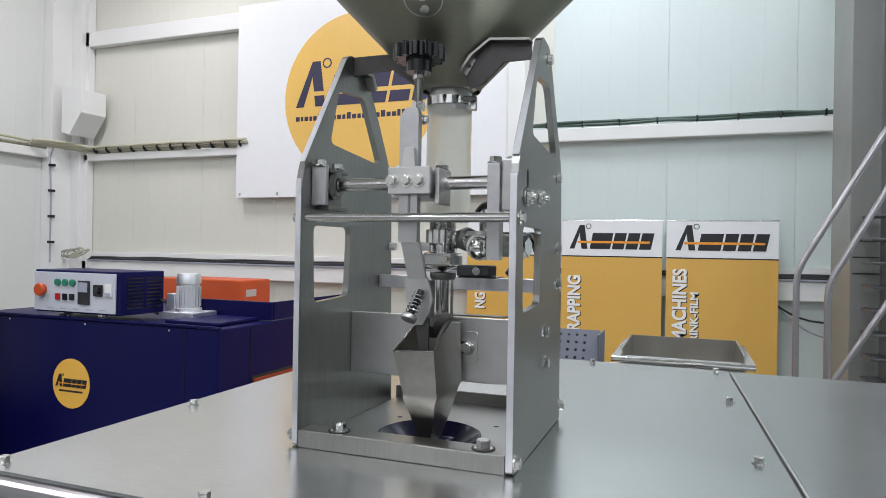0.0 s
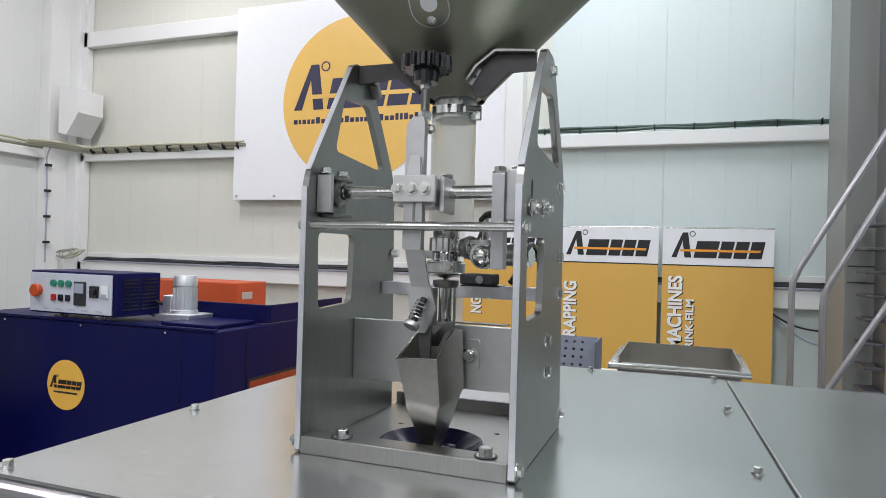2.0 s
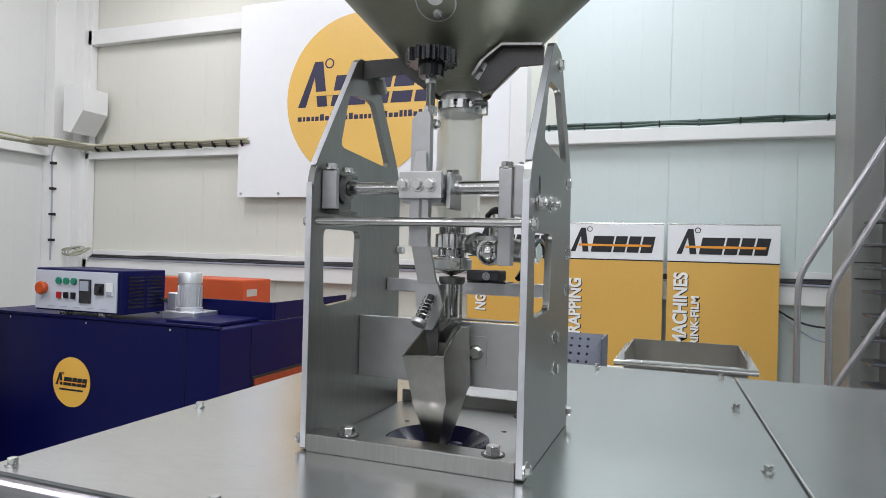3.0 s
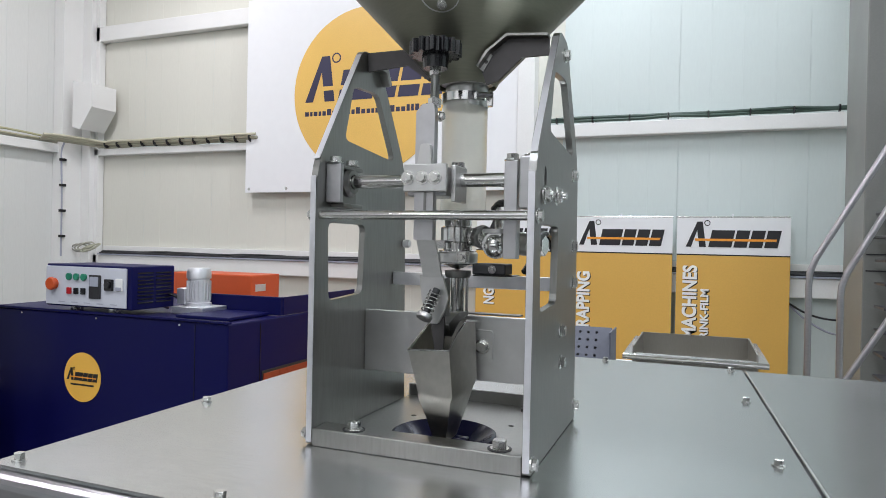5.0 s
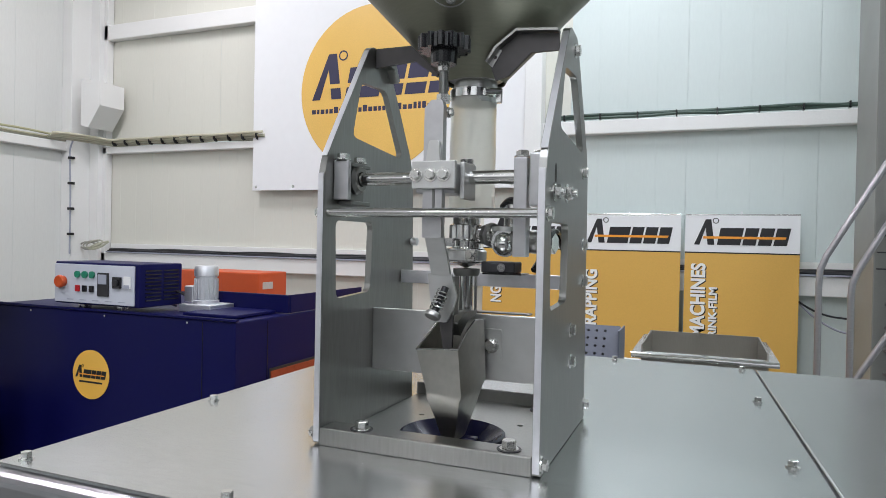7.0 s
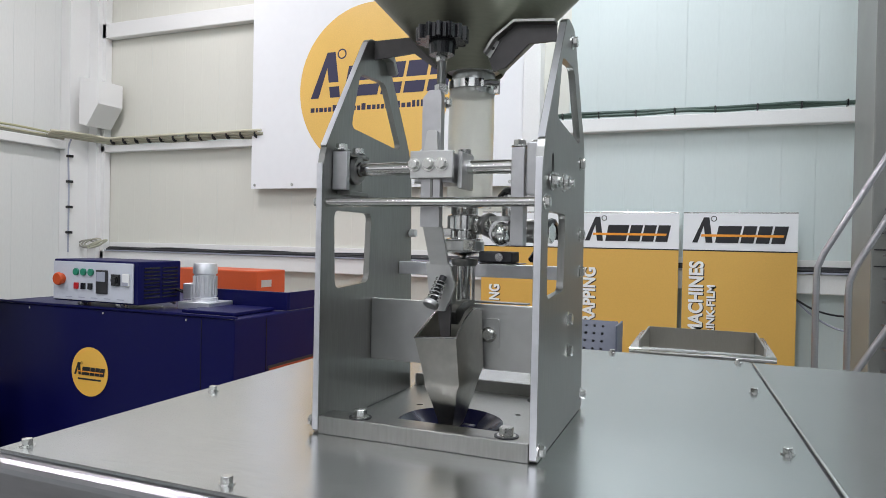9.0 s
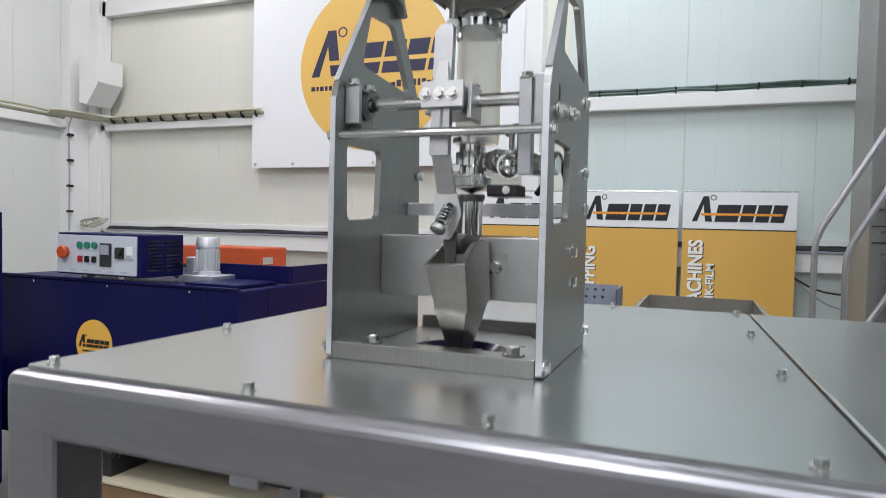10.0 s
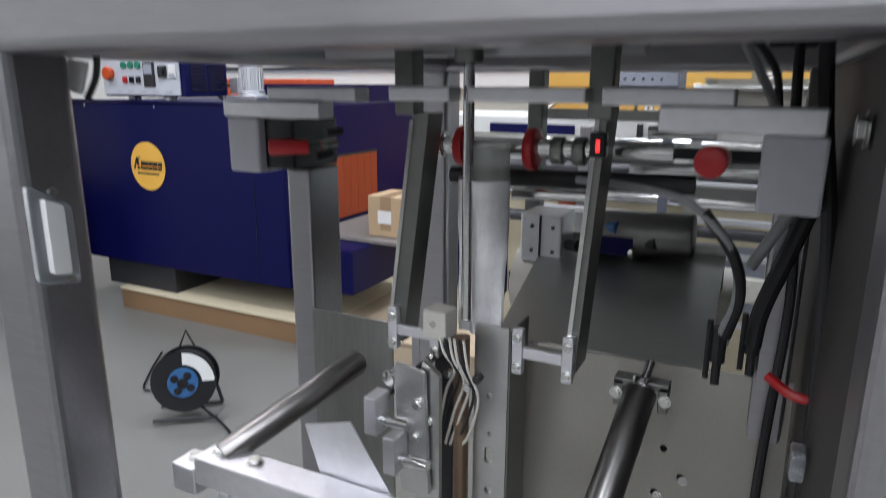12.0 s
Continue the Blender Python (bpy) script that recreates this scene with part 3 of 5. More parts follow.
def around_tunnel():
    p = thing("low_platform", (-2.3, 3, 0), "low cream board platform with a brown front on the floor", "platform")
    part("top_board", box(-3.35, -1.762, 2.13, 4.4, .125, .142, .003), BOARD, p)
    part("top_board", box(-1.758, -.80, 2.13, 4.4, .125, .1415, .003), PALECARD, p, "tan top board")
    part("front_board", box(-3.35, -1.762, 2.14, 2.16, 0, .125, .002), BROWN, p, "brown front board")
    part("front_board", box(-1.758, -.82, 2.14, 2.16, 0, .125, .002), PALECARD, p, "tan front board")
    part("side_board", box(-.82, -.80, 2.16, 4.4, 0, .125, .002), BROWN, p)
    part("core", box(-3.33, -.82, 2.16, 4.38, 0, .12), BROWN, p)

    c = thing("carton", (-1.53, 2.5, .6), "brown cardboard carton with a white label on the outfeed", "box")
    part("body", box(-1.635, -1.415, 2.40, 2.65, .602, .822, .004), CARD, c)
    part("tape", box(-1.557, -1.493, 2.3975, 2.652, .64, .824, .001), mat("parcel_tape", (.36, .24, .14), .3), c)
    part("paper_label", box(-1.572, -1.487, 2.396, 2.3975, .675, .745), PAPER, c, "white paper label")

    o = thing("orange_machine", (-3.4, 4, 0), "orange painted machine behind the shrink tunnel", "packaging machine")
    part("head", box(-4.05, -3.18, 3.9, 4.3, 1.20, 1.44, .01), ORANGE, o)
    part("column", box(-3.9, -3.3, 3.98, 4.25, .0, 1.2, .01), ORANGE, o)
    part("conveyor", box(-3.4, -1.7, 3.75, 4.3, .62, .84, .01), ORANGE, o)
    for x in (-3.2, -1.8):
        part("leg", box(x, x + .08, 3.85, 3.93, .142, .62, .005), ORANGE, o)
        part("leg", box(x, x + .08, 4.15, 4.23, .142, .62, .005), ORANGE, o)
    part("label_plate", box(-3.20, -3.178, 3.96, 4.1, 1.30, 1.36, .002), ALU, o)

    r = thing("cable_reel", (-1.89, 1.29, 0), "black and blue cable reel on a wire stand on the floor", "cable reel")
    ax = Vector((.60, -.80, .12)).normalized()
    cen = Vector((-1.86, 1.29, .172))
    for k, nm in ((-.05, "flange"), (.05, "flange")):
        part(nm, rod(cen + ax * k, cen + ax * (k + .008), .132, seg=40), BLACK, r)
    part("cable_winding", rod(cen - ax * .045, cen + ax * .047, .115, seg=32), RUBBER, r)
    part("hub", rod(cen + ax * .058, cen + ax * .075, .062, seg=28), BLUEP, r, "blue socket hub")
    for a in range(4):
        o = (Matrix.Rotation(radians(20 + 90 * a), 3, ax) @ ax.orthogonal().normalized()) * .038
        part("socket", rod(cen + o + ax * .075, cen + o + ax * .079, .016, seg=16), BLACK, r)
    part("socket", rod(cen + ax * .075, cen + ax * .08, .022, seg=16), BLACK, r)
    side = ax.cross(Vector((0, 0, 1))).normalized()
    up = side.cross(ax)
    sec = [(0.075 * math.cos(a), 0.075 * math.sin(a)) for a in [radians(0 + 6 * i) for i in range(16)]]
    sec2 = [(0.126 * math.cos(a), 0.126 * math.sin(a)) for a in [radians(90 - 6 * i) for i in range(16)]]
    part("paper_label", plate(sec + sec2, .001, (), frame_of(cen + ax * .0585, -side, up)), PAPER, r, "white round label")
    part("base_bar", rod(cen + ax * .085 - side * .13 - Vector((0, 0, .160)), cen + ax * .085 + side * .13 - Vector((0, 0, .160)), .008), DARK, r)
    for k in (-.075,):
        f = cen + ax * k
        g = Vector((f.x, f.y, 0))
        part("stand", sweep([g - side * .13 + Vector((0, 0, .012)), g - side * .11 + Vector((0, 0, .10)), g + Vector((0, 0, .36)), g + side * .11 + Vector((0, 0, .10)), g + side * .13 + Vector((0, 0, .012)), g - side * .13 + Vector((0, 0, .012))], .008, 8, 1, False), DARK, r)
    part("loose_cable", sweep([(-1.95, 1.4, .05), (-2.1, 1.5, .02), (-2.2, 1.35, .012), (-2.35, 1.5, .012), (-2.5, 1.7, .012)], .006, 8), BLACK, r)
    part("loose_cable", sweep([(-1.8, 1.3, .05), (-1.6, 1.25, .012), (-1.35, 1.1, .012), (-1.0, 1.1, .012)], .006, 8), BLACK, r)


around_tunnel()


# ---- steel stair and trays behind the machine ----
DARKISH = mat("dark_roller_sleeve", (0.10, 0.10, 0.11), 0.4, 0.6, 0.12, 12)
CABINET = mat("grey_cabinet_paint", (0.21, 0.215, 0.20), 0.4, 0.0, 0.08, 3)


def stair():
    s = thing("steel_stair", (1.3, 3.2, 0), "stainless tube handrail of a steel access stair", "stair")
    def rail(pts, r=.016):
        return part("handrail", sweep(pts, r, 12, 4, False), TUBE, s, smooth=True)
    rail([(.82, 3.2, 0), (.815, 3.2, 1.56), (.82, 3.2, 1.63), (.845, 3.2, 1.70), (1.9, 3.2, 3.65)])
    rail([(.965, 3.2, 0), (.958, 3.2, 1.50), (.962, 3.2, 1.56), (.985, 3.2, 1.63), (1.9, 3.2, 3.40)])
    rail([(.985, 3.2, 1.08), (1.9, 3.2, 2.70)])
    for i in range(9):
        part("tread", box(1.265, 1.36, 3.72, 3.96, .86 + i * .137, .876 + i * .137, .003), DARKISH, s)
    part("stringer", box(1.362, 1.385, 3.70, 3.97, 0, 4.6, .004), TUBE, s)
    c = thing("steel_cabinet", (1.6, 3.9, 0), "tall grey stainless cabinet beside the stair", "cabinet")
    part("body", box(1.215, 1.95, 4.02, 4.6, 0, 4.8, .006), CABINET, c)
    for i in range(3):
        part("door_gap", box(1.23, 1.94, 4.016, 4.02, 1.62 + i * .10, 1.628 + i * .10), DARK, c)
    t = thing("stainless_tray", (.28, 1.6, 1.3), "stainless steel product tray with turned rims", "tray")
    rim = plate(rounded([(.07, 1.48), (.48, 1.48), (.48, 1.92), (.07, 1.92)], .01), .008, (rounded([(.0935, 1.5085), (.4565, 1.5085), (.4565, 1.8915), (.0935, 1.8915)], .002),), Matrix.Translation((0, 0, 1.397)))
    part("rim", rim, BRIGHT, t)
    part("basin", join(box(.095, .10, 1.51, 1.89, 1.32, 1.425), box(.45, .455, 1.51, 1.89, 1.32, 1.425), box(.10, .45, 1.885, 1.89, 1.32, 1.425), box(.10, .45, 1.51, 1.515, 1.32, 1.40), box(.095, .455, 1.51, 1.89, 1.315, 1.32)), CHUTESTEEL, t)
    part("front_bar", rod((.07, 1.47, 1.397), (.48, 1.47, 1.397), .009), BRIGHT, t)
    for x in (.09, .46):
        for y in (1.5, 1.9):
            part("leg", box(x - .015, x + .015, y - .015, y + .015, 0, 1.32, .002), STEEL, t)
    g = thing("perforated_chute", (0, 1.35, 1.4), "perforated grey steel chute behind the table", "chute")
    holes = [circle(-.16 + i * .024, .02 + j * .024, .0045, 8) for i in range(8) for j in range(4)]
    part("sheet", plate([(-.18, 0), (.05, 0), (.05, .11), (-.18, .11)], .003, holes, frame_of((0, 1.29, 1.40), (1, 0, 0), (0, .5, .85))), CHUTE, g)
    part("side", box(.05, .055, 1.28, 1.42, 1.36, 1.49, .001), CHUTE, g)
    # added dark sheet that makes the perforations look shaded
    part("hole_shade", plate([(-.18, 0), (.049, 0), (.049, .11), (-.18, .11)], .002, (), frame_of((0, 1.305, 1.395), (1, 0, 0), (0, .5, .85))), DARK, g)
    for x in (-.15, .03):
        part("leg", box(x - .012, x + .012, 1.33, 1.354, 0, 1.41, .002), CHUTE, g)


stair()


def rear_conveyor():
    c = thing("rear_conveyor", (-.1, 1.7, 0), "light grey conveyor machine with rollers standing behind the table", "conveyor")
    part("body", box(-.85, .42, 1.62, 2.0, .50, 1.05, .006), BOARD, c)
    part("top_panel", box(-.85, .42, 1.60, 2.0, 1.055, 1.30, .006), TRIM, c)
    part("blue_strip", box(-.60, -.30, 1.590, 1.598, 1.235, 1.275, .002), BLUE, c)
    for i in range(7):
        part("slat", box(-.10 + i * .035, -.082 + i * .035, 1.588, 1.598, 1.225, 1.285, .001), PAPER if i % 3 else DARK, c)
    for i in range(5):
        part("cross_rail", box(-.36, .40, 1.42, 1.44, .72 + i * .10, .738 + i * .10, .002), ALU, c)
        part("carriage", box(-.44 + i * .17, -.35 + i * .17, 1.39, 1.418, .74 + .07 * (i % 3), .81 + .07 * (i % 3), .004), (BLUE, PAPERISH, DARK, BLUE, PAPERISH)[i], c)
    for i in range(4):
        part("slot", box(-.72 + i * .27, -.53 + i * .27, 1.596, 1.60, 1.10, 1.20, .001), DARK, c)
        part("panel", box(-.74 + i * .28, -.53 + i * .28, 1.612, 1.62, .66 + .05 * (i % 2), .92, .003), (BLUE, TRIM, BLUE, PANELGREY)[i], c)
    for i in range(4):
        part("roller", rod((-.83, 1.50, .98 + i * .085), (.38, 1.50, .98 + i * .085), .018 - .003 * (i % 2), seg=16), BRIGHT if i % 2 else DARKISH, c, smooth=True)
    for x in (-.85, -.25, .38):
        part("frame_post", box(x, x + .035, 1.47, 1.535, 0, 1.28, .003), TUBE, c)
    part("beacon", rod((-.30, 1.55, 1.0), (-.30, 1.55, 1.06), .03, seg=20, bev=.004), ORANGE, c)


PAPERISH = mat("cream_plastic", (0.62, 0.60, 0.54), 0.5, 0.0, 0.06, 20)
rear_conveyor()


# ---- the packing machine's own frame ----
def table():
    s = thing("machine_table", (0, .28, 0), "stainless steel machine frame of square tube with a bolted top plate", "machine frame")
    part("top_plate", plate(rounded([(-.385, -.185), (.407, -.185), (.3655, .755), (-.385, .755)], .006), .004, [circle(.003, .092, .066, 40)], Matrix.Translation((0, 0, T - .004))), TOP, s)
    part("side_plate", plate([(.4095, -.185), (1.1, -.185), (1.1, .735), (.369, .735)], .006, (), Matrix.Translation((0, 0, T - .004))), TOP, s)
    part("seam_edge", sweep([(.4115, -.183, T + .002), (.371, .733, T + .002)], .0016, 8, 1, False), BRIGHT, s, "bright folded sheet edge")
    r = .012
    part("front_beam", box(-.4, 1.12, -.2, -.13, T - .073, T - .0045, r, 4), TUBE, s)
    part("rear_beam", box(-.4, 1.12, .70, .77, T - .073, T - .0045, r, 4), TUBE, s)
    part("side_beam", box(-.399, -.329, -.14, .71, T - .0725, T - .005, r, 4), TUBE, s)
    part("middle_beam", box(.349, .419, -.14, .71, T - .0725, T - .005, r, 4), TUBE, s)
    # added closing sheet, its colour dark for the shade inside the frame
    part("side_sheet", box(.3500, .3535, -.128, .698, .12, T - .074), SHADESTEEL, s, "side sheet added inside the frame, coloured dark for shade")
    part("end_beam", box(1.049, 1.119, -.14, .71, T - .0725, T - .005, r, 4), TUBE, s)
    for x in (-.4, .348, 1.05):
        for y in (-.2, .70):
            part("leg", box(x, x + .0715, y + .0005, y + .0695, .05, T - .04, r, 4), TUBE, s)
            part("foot", join(rod((x + .035, y + .035, 0), (x + .035, y + .035, .02), .03), rod((x + .035, y + .035, .02), (x + .035, y + .035, .06), .009)), BOLT, s)
    for x, y in ((-.366, -.167), (-.111, -.167), (.125, -.167), (.36, -.167), (-.366, .111), (-.366, .40), (.368, .15), (.355, .464), (.345, .735), (.11, .735), (-.13, .735), (-.366, .735)):
        bolt((x, y, T), (0, 0, 1), .0055, .006, s)


table()


# ---- the filling unit on the table ----
YZ = ((0, 1, 0), (0, 0, 1))


def filling_unit():
    s = thing("filling_stand", (0, .13, T), "open stainless frame of two cut side plates bolted to the table", "machine part")
    z = T
    outline = rounded([(0, z + .001), (.252, z + .001), (.240, z + .335), (.150, z + .475), (.105, z + .478), (0, z + .318)], [.004, .004, .03, .012, .012, .03])
    upper = rounded([(.082, z + .426), (.150, z + .430), (.200, z + .352), (.193, z + .346), (.062, z + .356)], [.010, .012, .006, .006, .010])
    window = rounded([(.026, z + .254), (.118, z + .254), (.113, z + .166), (.030, z + .162)], .010)
    oval = circle(.044, z + .303, .0055, 16, .013)
    for x in (-.130, .122):
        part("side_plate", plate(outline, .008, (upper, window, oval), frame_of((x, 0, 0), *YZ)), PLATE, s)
    part("front_angle", join(box(-.1215, .1215, -.001, .003, z, z + .020, .001), box(-.1215, .1215, .0032, .030, z + .0165, z + .0197, .001)), PLATE, s, "angled front flange")
    part("base_sheet", plate([(-.121, .003), (.121, .003), (.121, .268), (-.121, .268)], .003, [circle(.003, .092, .0638, 40), circle(-.066, .16, .004, 10), circle(.066, .166, .004, 10)], Matrix.Translation((0, 0, z))), PLATE, s)
    part("rear_lip", box(-.1215, .1215, .268, .272, z, z + .0205, .001), DARKPLATE, s)
    # thin bright strips stand for the highlight on the plates' front edges
    for x in (-.1295, .1225):
        part("edge_highlight", box(x, x + .007, -.0012, -.0002, z + .004, z + .306, .0003), ALU, s)
        part("edge_highlight", plate([(x, 0), (x + .007, 0), (x + .007, .172), (x, .172)], .001, (), frame_of((0, .006, z + .326), (1, 0, 0), (0, .105, .160))), ALU, s)
    # rails and rods between the plates
    part("front_rod", rod((-.134, .009, z + .262), (.134, .009, z + .262), .0052), BRIGHT, s, smooth=True)
    for x, w in ((-.134, -1), (.134, 1)):
        bolt((x - w * .004, .009, z + .262), (w, 0, 0), .006, .005, s)
    part("cross_bar", box(-.1215, .1215, .203, .208, z + .173, z + .191, .001), ALU, s)
    # hanger straps to the hopper
    for k in (-1,):
        part("strap", join(box(min(k * .060, k * .1215), max(k * .060, k * .1215), .118, .146, z + .472, z + .4765, .001),
                           plate([(k * .1215, z + .452), (k * .1215, z + .476), (k * .060, z + .476), (k * .030, z + .446), (k * .036, z + .434), (k * .066, z + .456)], .004, (), frame_of((0, .120, 0), (1, 0, 0), (0, 0, 1)))), SHADESTEEL, s, "bent dark steel hanger strap")
    strap = [(.1215, z + .4455), (.1215, z + .464), (.0748, z + .4679), (.0529, z + .4517), (.0421, z + .4355), (.0488, z + .417), (.0637, z + .4209), (.0901, z + .4453)]
    part("strap", plate(strap, .004, (), frame_of((0, .090, 0), (1, 0, 0), (0, 0, 1))), SHADESTEEL, s, "bent dark steel hanger strap")
    part("strap_edge", plate([(.1215, z + .4645), (.1215, z + .4672), (.0745, z + .4713), (.0500, z + .4535), (.0390, z + .4375), (.0415, z + .4360), (.0530, z + .4522), (.0750, z + .4683)], .016, (), frame_of((0, .092, 0), (1, 0, 0), (0, 0, 1))), PLATE, s)
    part("strap_edge", plate([(.0395, z + .4365), (.0530, z + .4522), (.0560, z + .4500), (.0450, z + .4320)], .001, [circle(.0485, z + .4430, .0022, 12)], frame_of((0, .0858, 0), (1, 0, 0), (0, 0, 1))), STEEL, s, "drilled pale flange")
    hook = [(.125, z + .466), (.150, z + .466), (.163, z + .445), (.158, z + .441), (.147, z + .457), (.125, z + .458)]
    part("hanger_angle", plate(hook, .012, (), frame_of((-.121, 0, 0), *YZ)), PLATE, s)
    # bolts through the plates
    for y, h in ((.132, .456), (.203, .322), (.210, .232), (.215, .185), (.140, .131), (.143, .093), (.246, .020), (.006, .012)):
        bolt((.130, y, z + h), (1, 0, 0), .0062, .0055, s)
        bolt((-.130, y, z + h), (-1, 0, 0), .0062, .0055, s)
    part("adjusting_screw", rod((.122, .034, z + .285), (.141, .034, z + .285), .0042), BOLT, s)
    part("adjusting_screw", rod((.130, .070, z + .286), (.148, .070, z + .286), .0042), BOLT, s)
    bolt((.131, .034, z + .285), (1, 0, 0), .0075, .006, s)
    bolt((.136, .070, z + .286), (1, 0, 0), .0075, .006, s)
    for x, y in ((-.076, .014), (.094, .016), (-.07, .25), (.07, .25)):
        up = .0197 if y < .1 else .003
        bolt((x, y, z + up), (0, 0, 1), .0076, .0085, s, "foot_bolt")
        part("washer", rod((x, y, z + up - .0005), (x, y, z + up + .001), .0128, seg=24), DARK, s)

    # bolt end; the white colour stands for its bright reflection
    part("bright_bolt_end", rod((-.1215, .238, z + .231), (-.112, .238, z + .231), .0058, seg=16, bev=.001), PAPER, s, "bolt end coloured white for its reflection")

    # the upper shaft in its bearing blocks
    sh = thing("cross_shaft", (0, .052, z + .303), "polished shaft in two square bearing blocks between the plates", "machine part")
    part("shaft", rod((-.115, .052, z + .303), (.110, .052, z + .303), .0078), BRIGHT, sh, smooth=True)
    part("bearing_block", box(-.1215, -.1025, .019, .0265, z + .277, z + .322, .001), MILLED, sh)
    part("bearing_housing", join(box(-.1215, -.104, .030, .076, z + .272, z + .277, .001), box(-.1215, -.104, .030, .076, z + .3165, z + .321, .001), box(-.1215, -.113, .0300, .076, z + .2772, z + .3163, .001)), DARKPLATE, sh, "dark open bearing bracket")
    part("bearing_flange", lathe([(.009, 0), (.018, 0), (.018, .005), (.014, .009), (.009, .009)], (-.112, .052, z + .303), (1, 0, 0)), DARKPLATE, sh, smooth=True)
    part("bearing_block", box(.0870, .1015, .036, .052, z + .217, z + .322, .001), MILLED, sh)
    part("end_block", box(.105, .1215, .030, .075, z + .270, z + .326, .002), MILLED, sh)
    for x, y in ((-.112, .0235), (-.112, .062), (.094, .044), (.112, .05)):
        part("block_bolt", join(hexhead((x, y, z + .3225), (0, 0, 1), .0068, .006)), BOLT, sh)

    # the hopper, its hose and the filling valve
    h = thing("product_hopper", (0, .13, z + .42), "round stainless product hopper tapering to a hose neck", "hopper")
    part("cone", lathe([(.036, .425), (.040, .432), (.15, .545), (.42, .82), (.42, 1.1), (.417, 1.1), (.417, .822), (.147, .548), (.037, .434)], (.010, .13, z), seg=72), HOPPER, h, smooth=True)
    part("neck", lathe([(.0265, .40), (.0265, .43), (.036, .436), (.034, .43), (.024, .425), (.024, .40)], (.010, .13, z)), STEEL, h, smooth=True)
    way = Vector((.066, -1, -.97)).normalized()
    c = Vector((.0155, .0195, z + .5045))
    up = Vector((.05, -.71, .70)).normalized()
    lie = frame_of(c, Vector((1, .07, 0)), up)

    def capsule(r, length, n=16):
        return [(r * math.cos(math.pi + math.pi * i / n), r * math.sin(math.pi + math.pi * i / n)) for i in range(n + 1)] + [(r * math.cos(math.pi * i / n), length + r * math.sin(math.pi * i / n)) for i in range(n + 1)]
    g = part("sight_plate", plate(capsule(.0225, .06), .0025, (), lie), HOPPER, h, "oval bolted cover with a slot window")
    part("plate_rim", plate(capsule(.0228, .06), .0022, (capsule(.0215, .06),), lie @ Matrix.Translation((0, 0, .001))), STEEL, g)
    part("sight_glass", plate(capsule(.0095, .05), .0008, (), lie @ Matrix.Translation((0, .006, .0026))), PAPER, g, "pale slot window")
    part("cover_screw", hexhead(lie @ Vector((0, -.0135, .0025)), way, .0042, .003), BOLT, g)
    v = thing("filling_valve", (.01, .13, z + .2), "stainless piston filling valve with a milky hose and pipe fittings", "valve")
    part("hose", lathe([(.0265, .262), (.028, .27), (.028, .395), (.0265, .418), (.0235, .418), (.0245, .27)], (.008, .13, z), seg=40), MILKY, v, "milky plastic hose", smooth=True)
    part("hose_clamp", lathe([(.0275, 0), (.0298, 0), (.0298, .010), (.0275, .010)], (.008, .13, z + .406)), BRIGHT, v, smooth=True)
    part("clamp_screw", join(rod((.030, .108, z + .411), (.046, .118, z + .411), .0045, seg=10), box(.040, .047, .115, .122, z + .398, z + .416, .001)), BRIGHT, v)
    part("valve_body", lathe([(0, .200), (.0235, .207), (.0235, .2235), (.018, .2250), (.018, .233), (.0215, .235), (.0215, .252), (.017, .254), (.017, .262), (.026, .264), (.026, .27), (0, .27)], (.002, .13, z), seg=36), BRIGHT, v, smooth=True)
    part("clamp_ring", lathe([(.0238, .208), (.0252, .2095), (.0252, .2205), (.0238, .222)], (.002, .13, z)), STEEL, v, smooth=True)
    part("clamp_lug", join(box(.0115, .0245, .098, .108, z + .209, z + .2235, .001), rod((.018, .098, z + .216), (.018, .093, z + .216), .004, seg=6)), BRIGHT, v)
    part("clamp_lug", box(-.0200, -.0050, .103, .109, z + .226, z + .236, .001), BRIGHT, v)
    part("lower_collar", lathe([(0, .190), (.0145, .190), (.0165, .194), (.0165, .199), (0, .2005)], (.003, .13, z), seg=28), DARKPLATE, v, smooth=True)
    part("nozzle", lathe([(0, .130), (.0075, .130), (.0085, .135), (.0085, .190), (0, .190)], (.003, .13, z), seg=28), BRIGHT, v, smooth=True)
    part("nozzle_guide", box(.014, .0165, .128, .133, z + .130, z + .198, .0005), BRIGHT, v)
    part("elbow", sweep([(.018, .13, z + .240), (.034, .122, z + .241), (.048, .108, z + .238), (.060, .096, z + .233)], .0115, 20), BRIGHT, v, smooth=True)
    part("union_nut", rod((.034, .124, z + .241), (.042, .114, z + .240), .0150, seg=8, bev=.001), DARKPLATE, v)
    ball = bmesh.new()
    bmesh.ops.create_uvsphere(ball, u_segments=24, v_segments=14, radius=.0118)
    ball.transform(Matrix.Translation((.0628, .086, z + .2305)) @ Matrix.Diagonal((1, 1, 1.12, 1)))
    part("domed_cap", ball, BRIGHT, v, "polished domed cap", smooth=True)
    part("cap_collar", lathe([(.0115, -.003), (.0160, -.003), (.0160, .004), (.0115, .004)], (.0628, .093, z + .2315), (.25, -1, 0)), BRIGHT, v, smooth=True)
    part("cap_ring", lathe([(.0118, 0), (.0175, 0), (.0175, .005), (.0118, .005)], (.0628, .098, z + .245), (0, 0, 1)), STEEL, v, smooth=True)
    part("coupling", rod((.070, .098, z + .235), (.104, .094, z + .233), .0135, seg=24, bev=.002), DARKPLATE, v, smooth=True)
    part("union_nut", rod((.104, .094, z + .233), (.114, .092, z + .232), .0155, seg=12, bev=.001), BRIGHT, v)
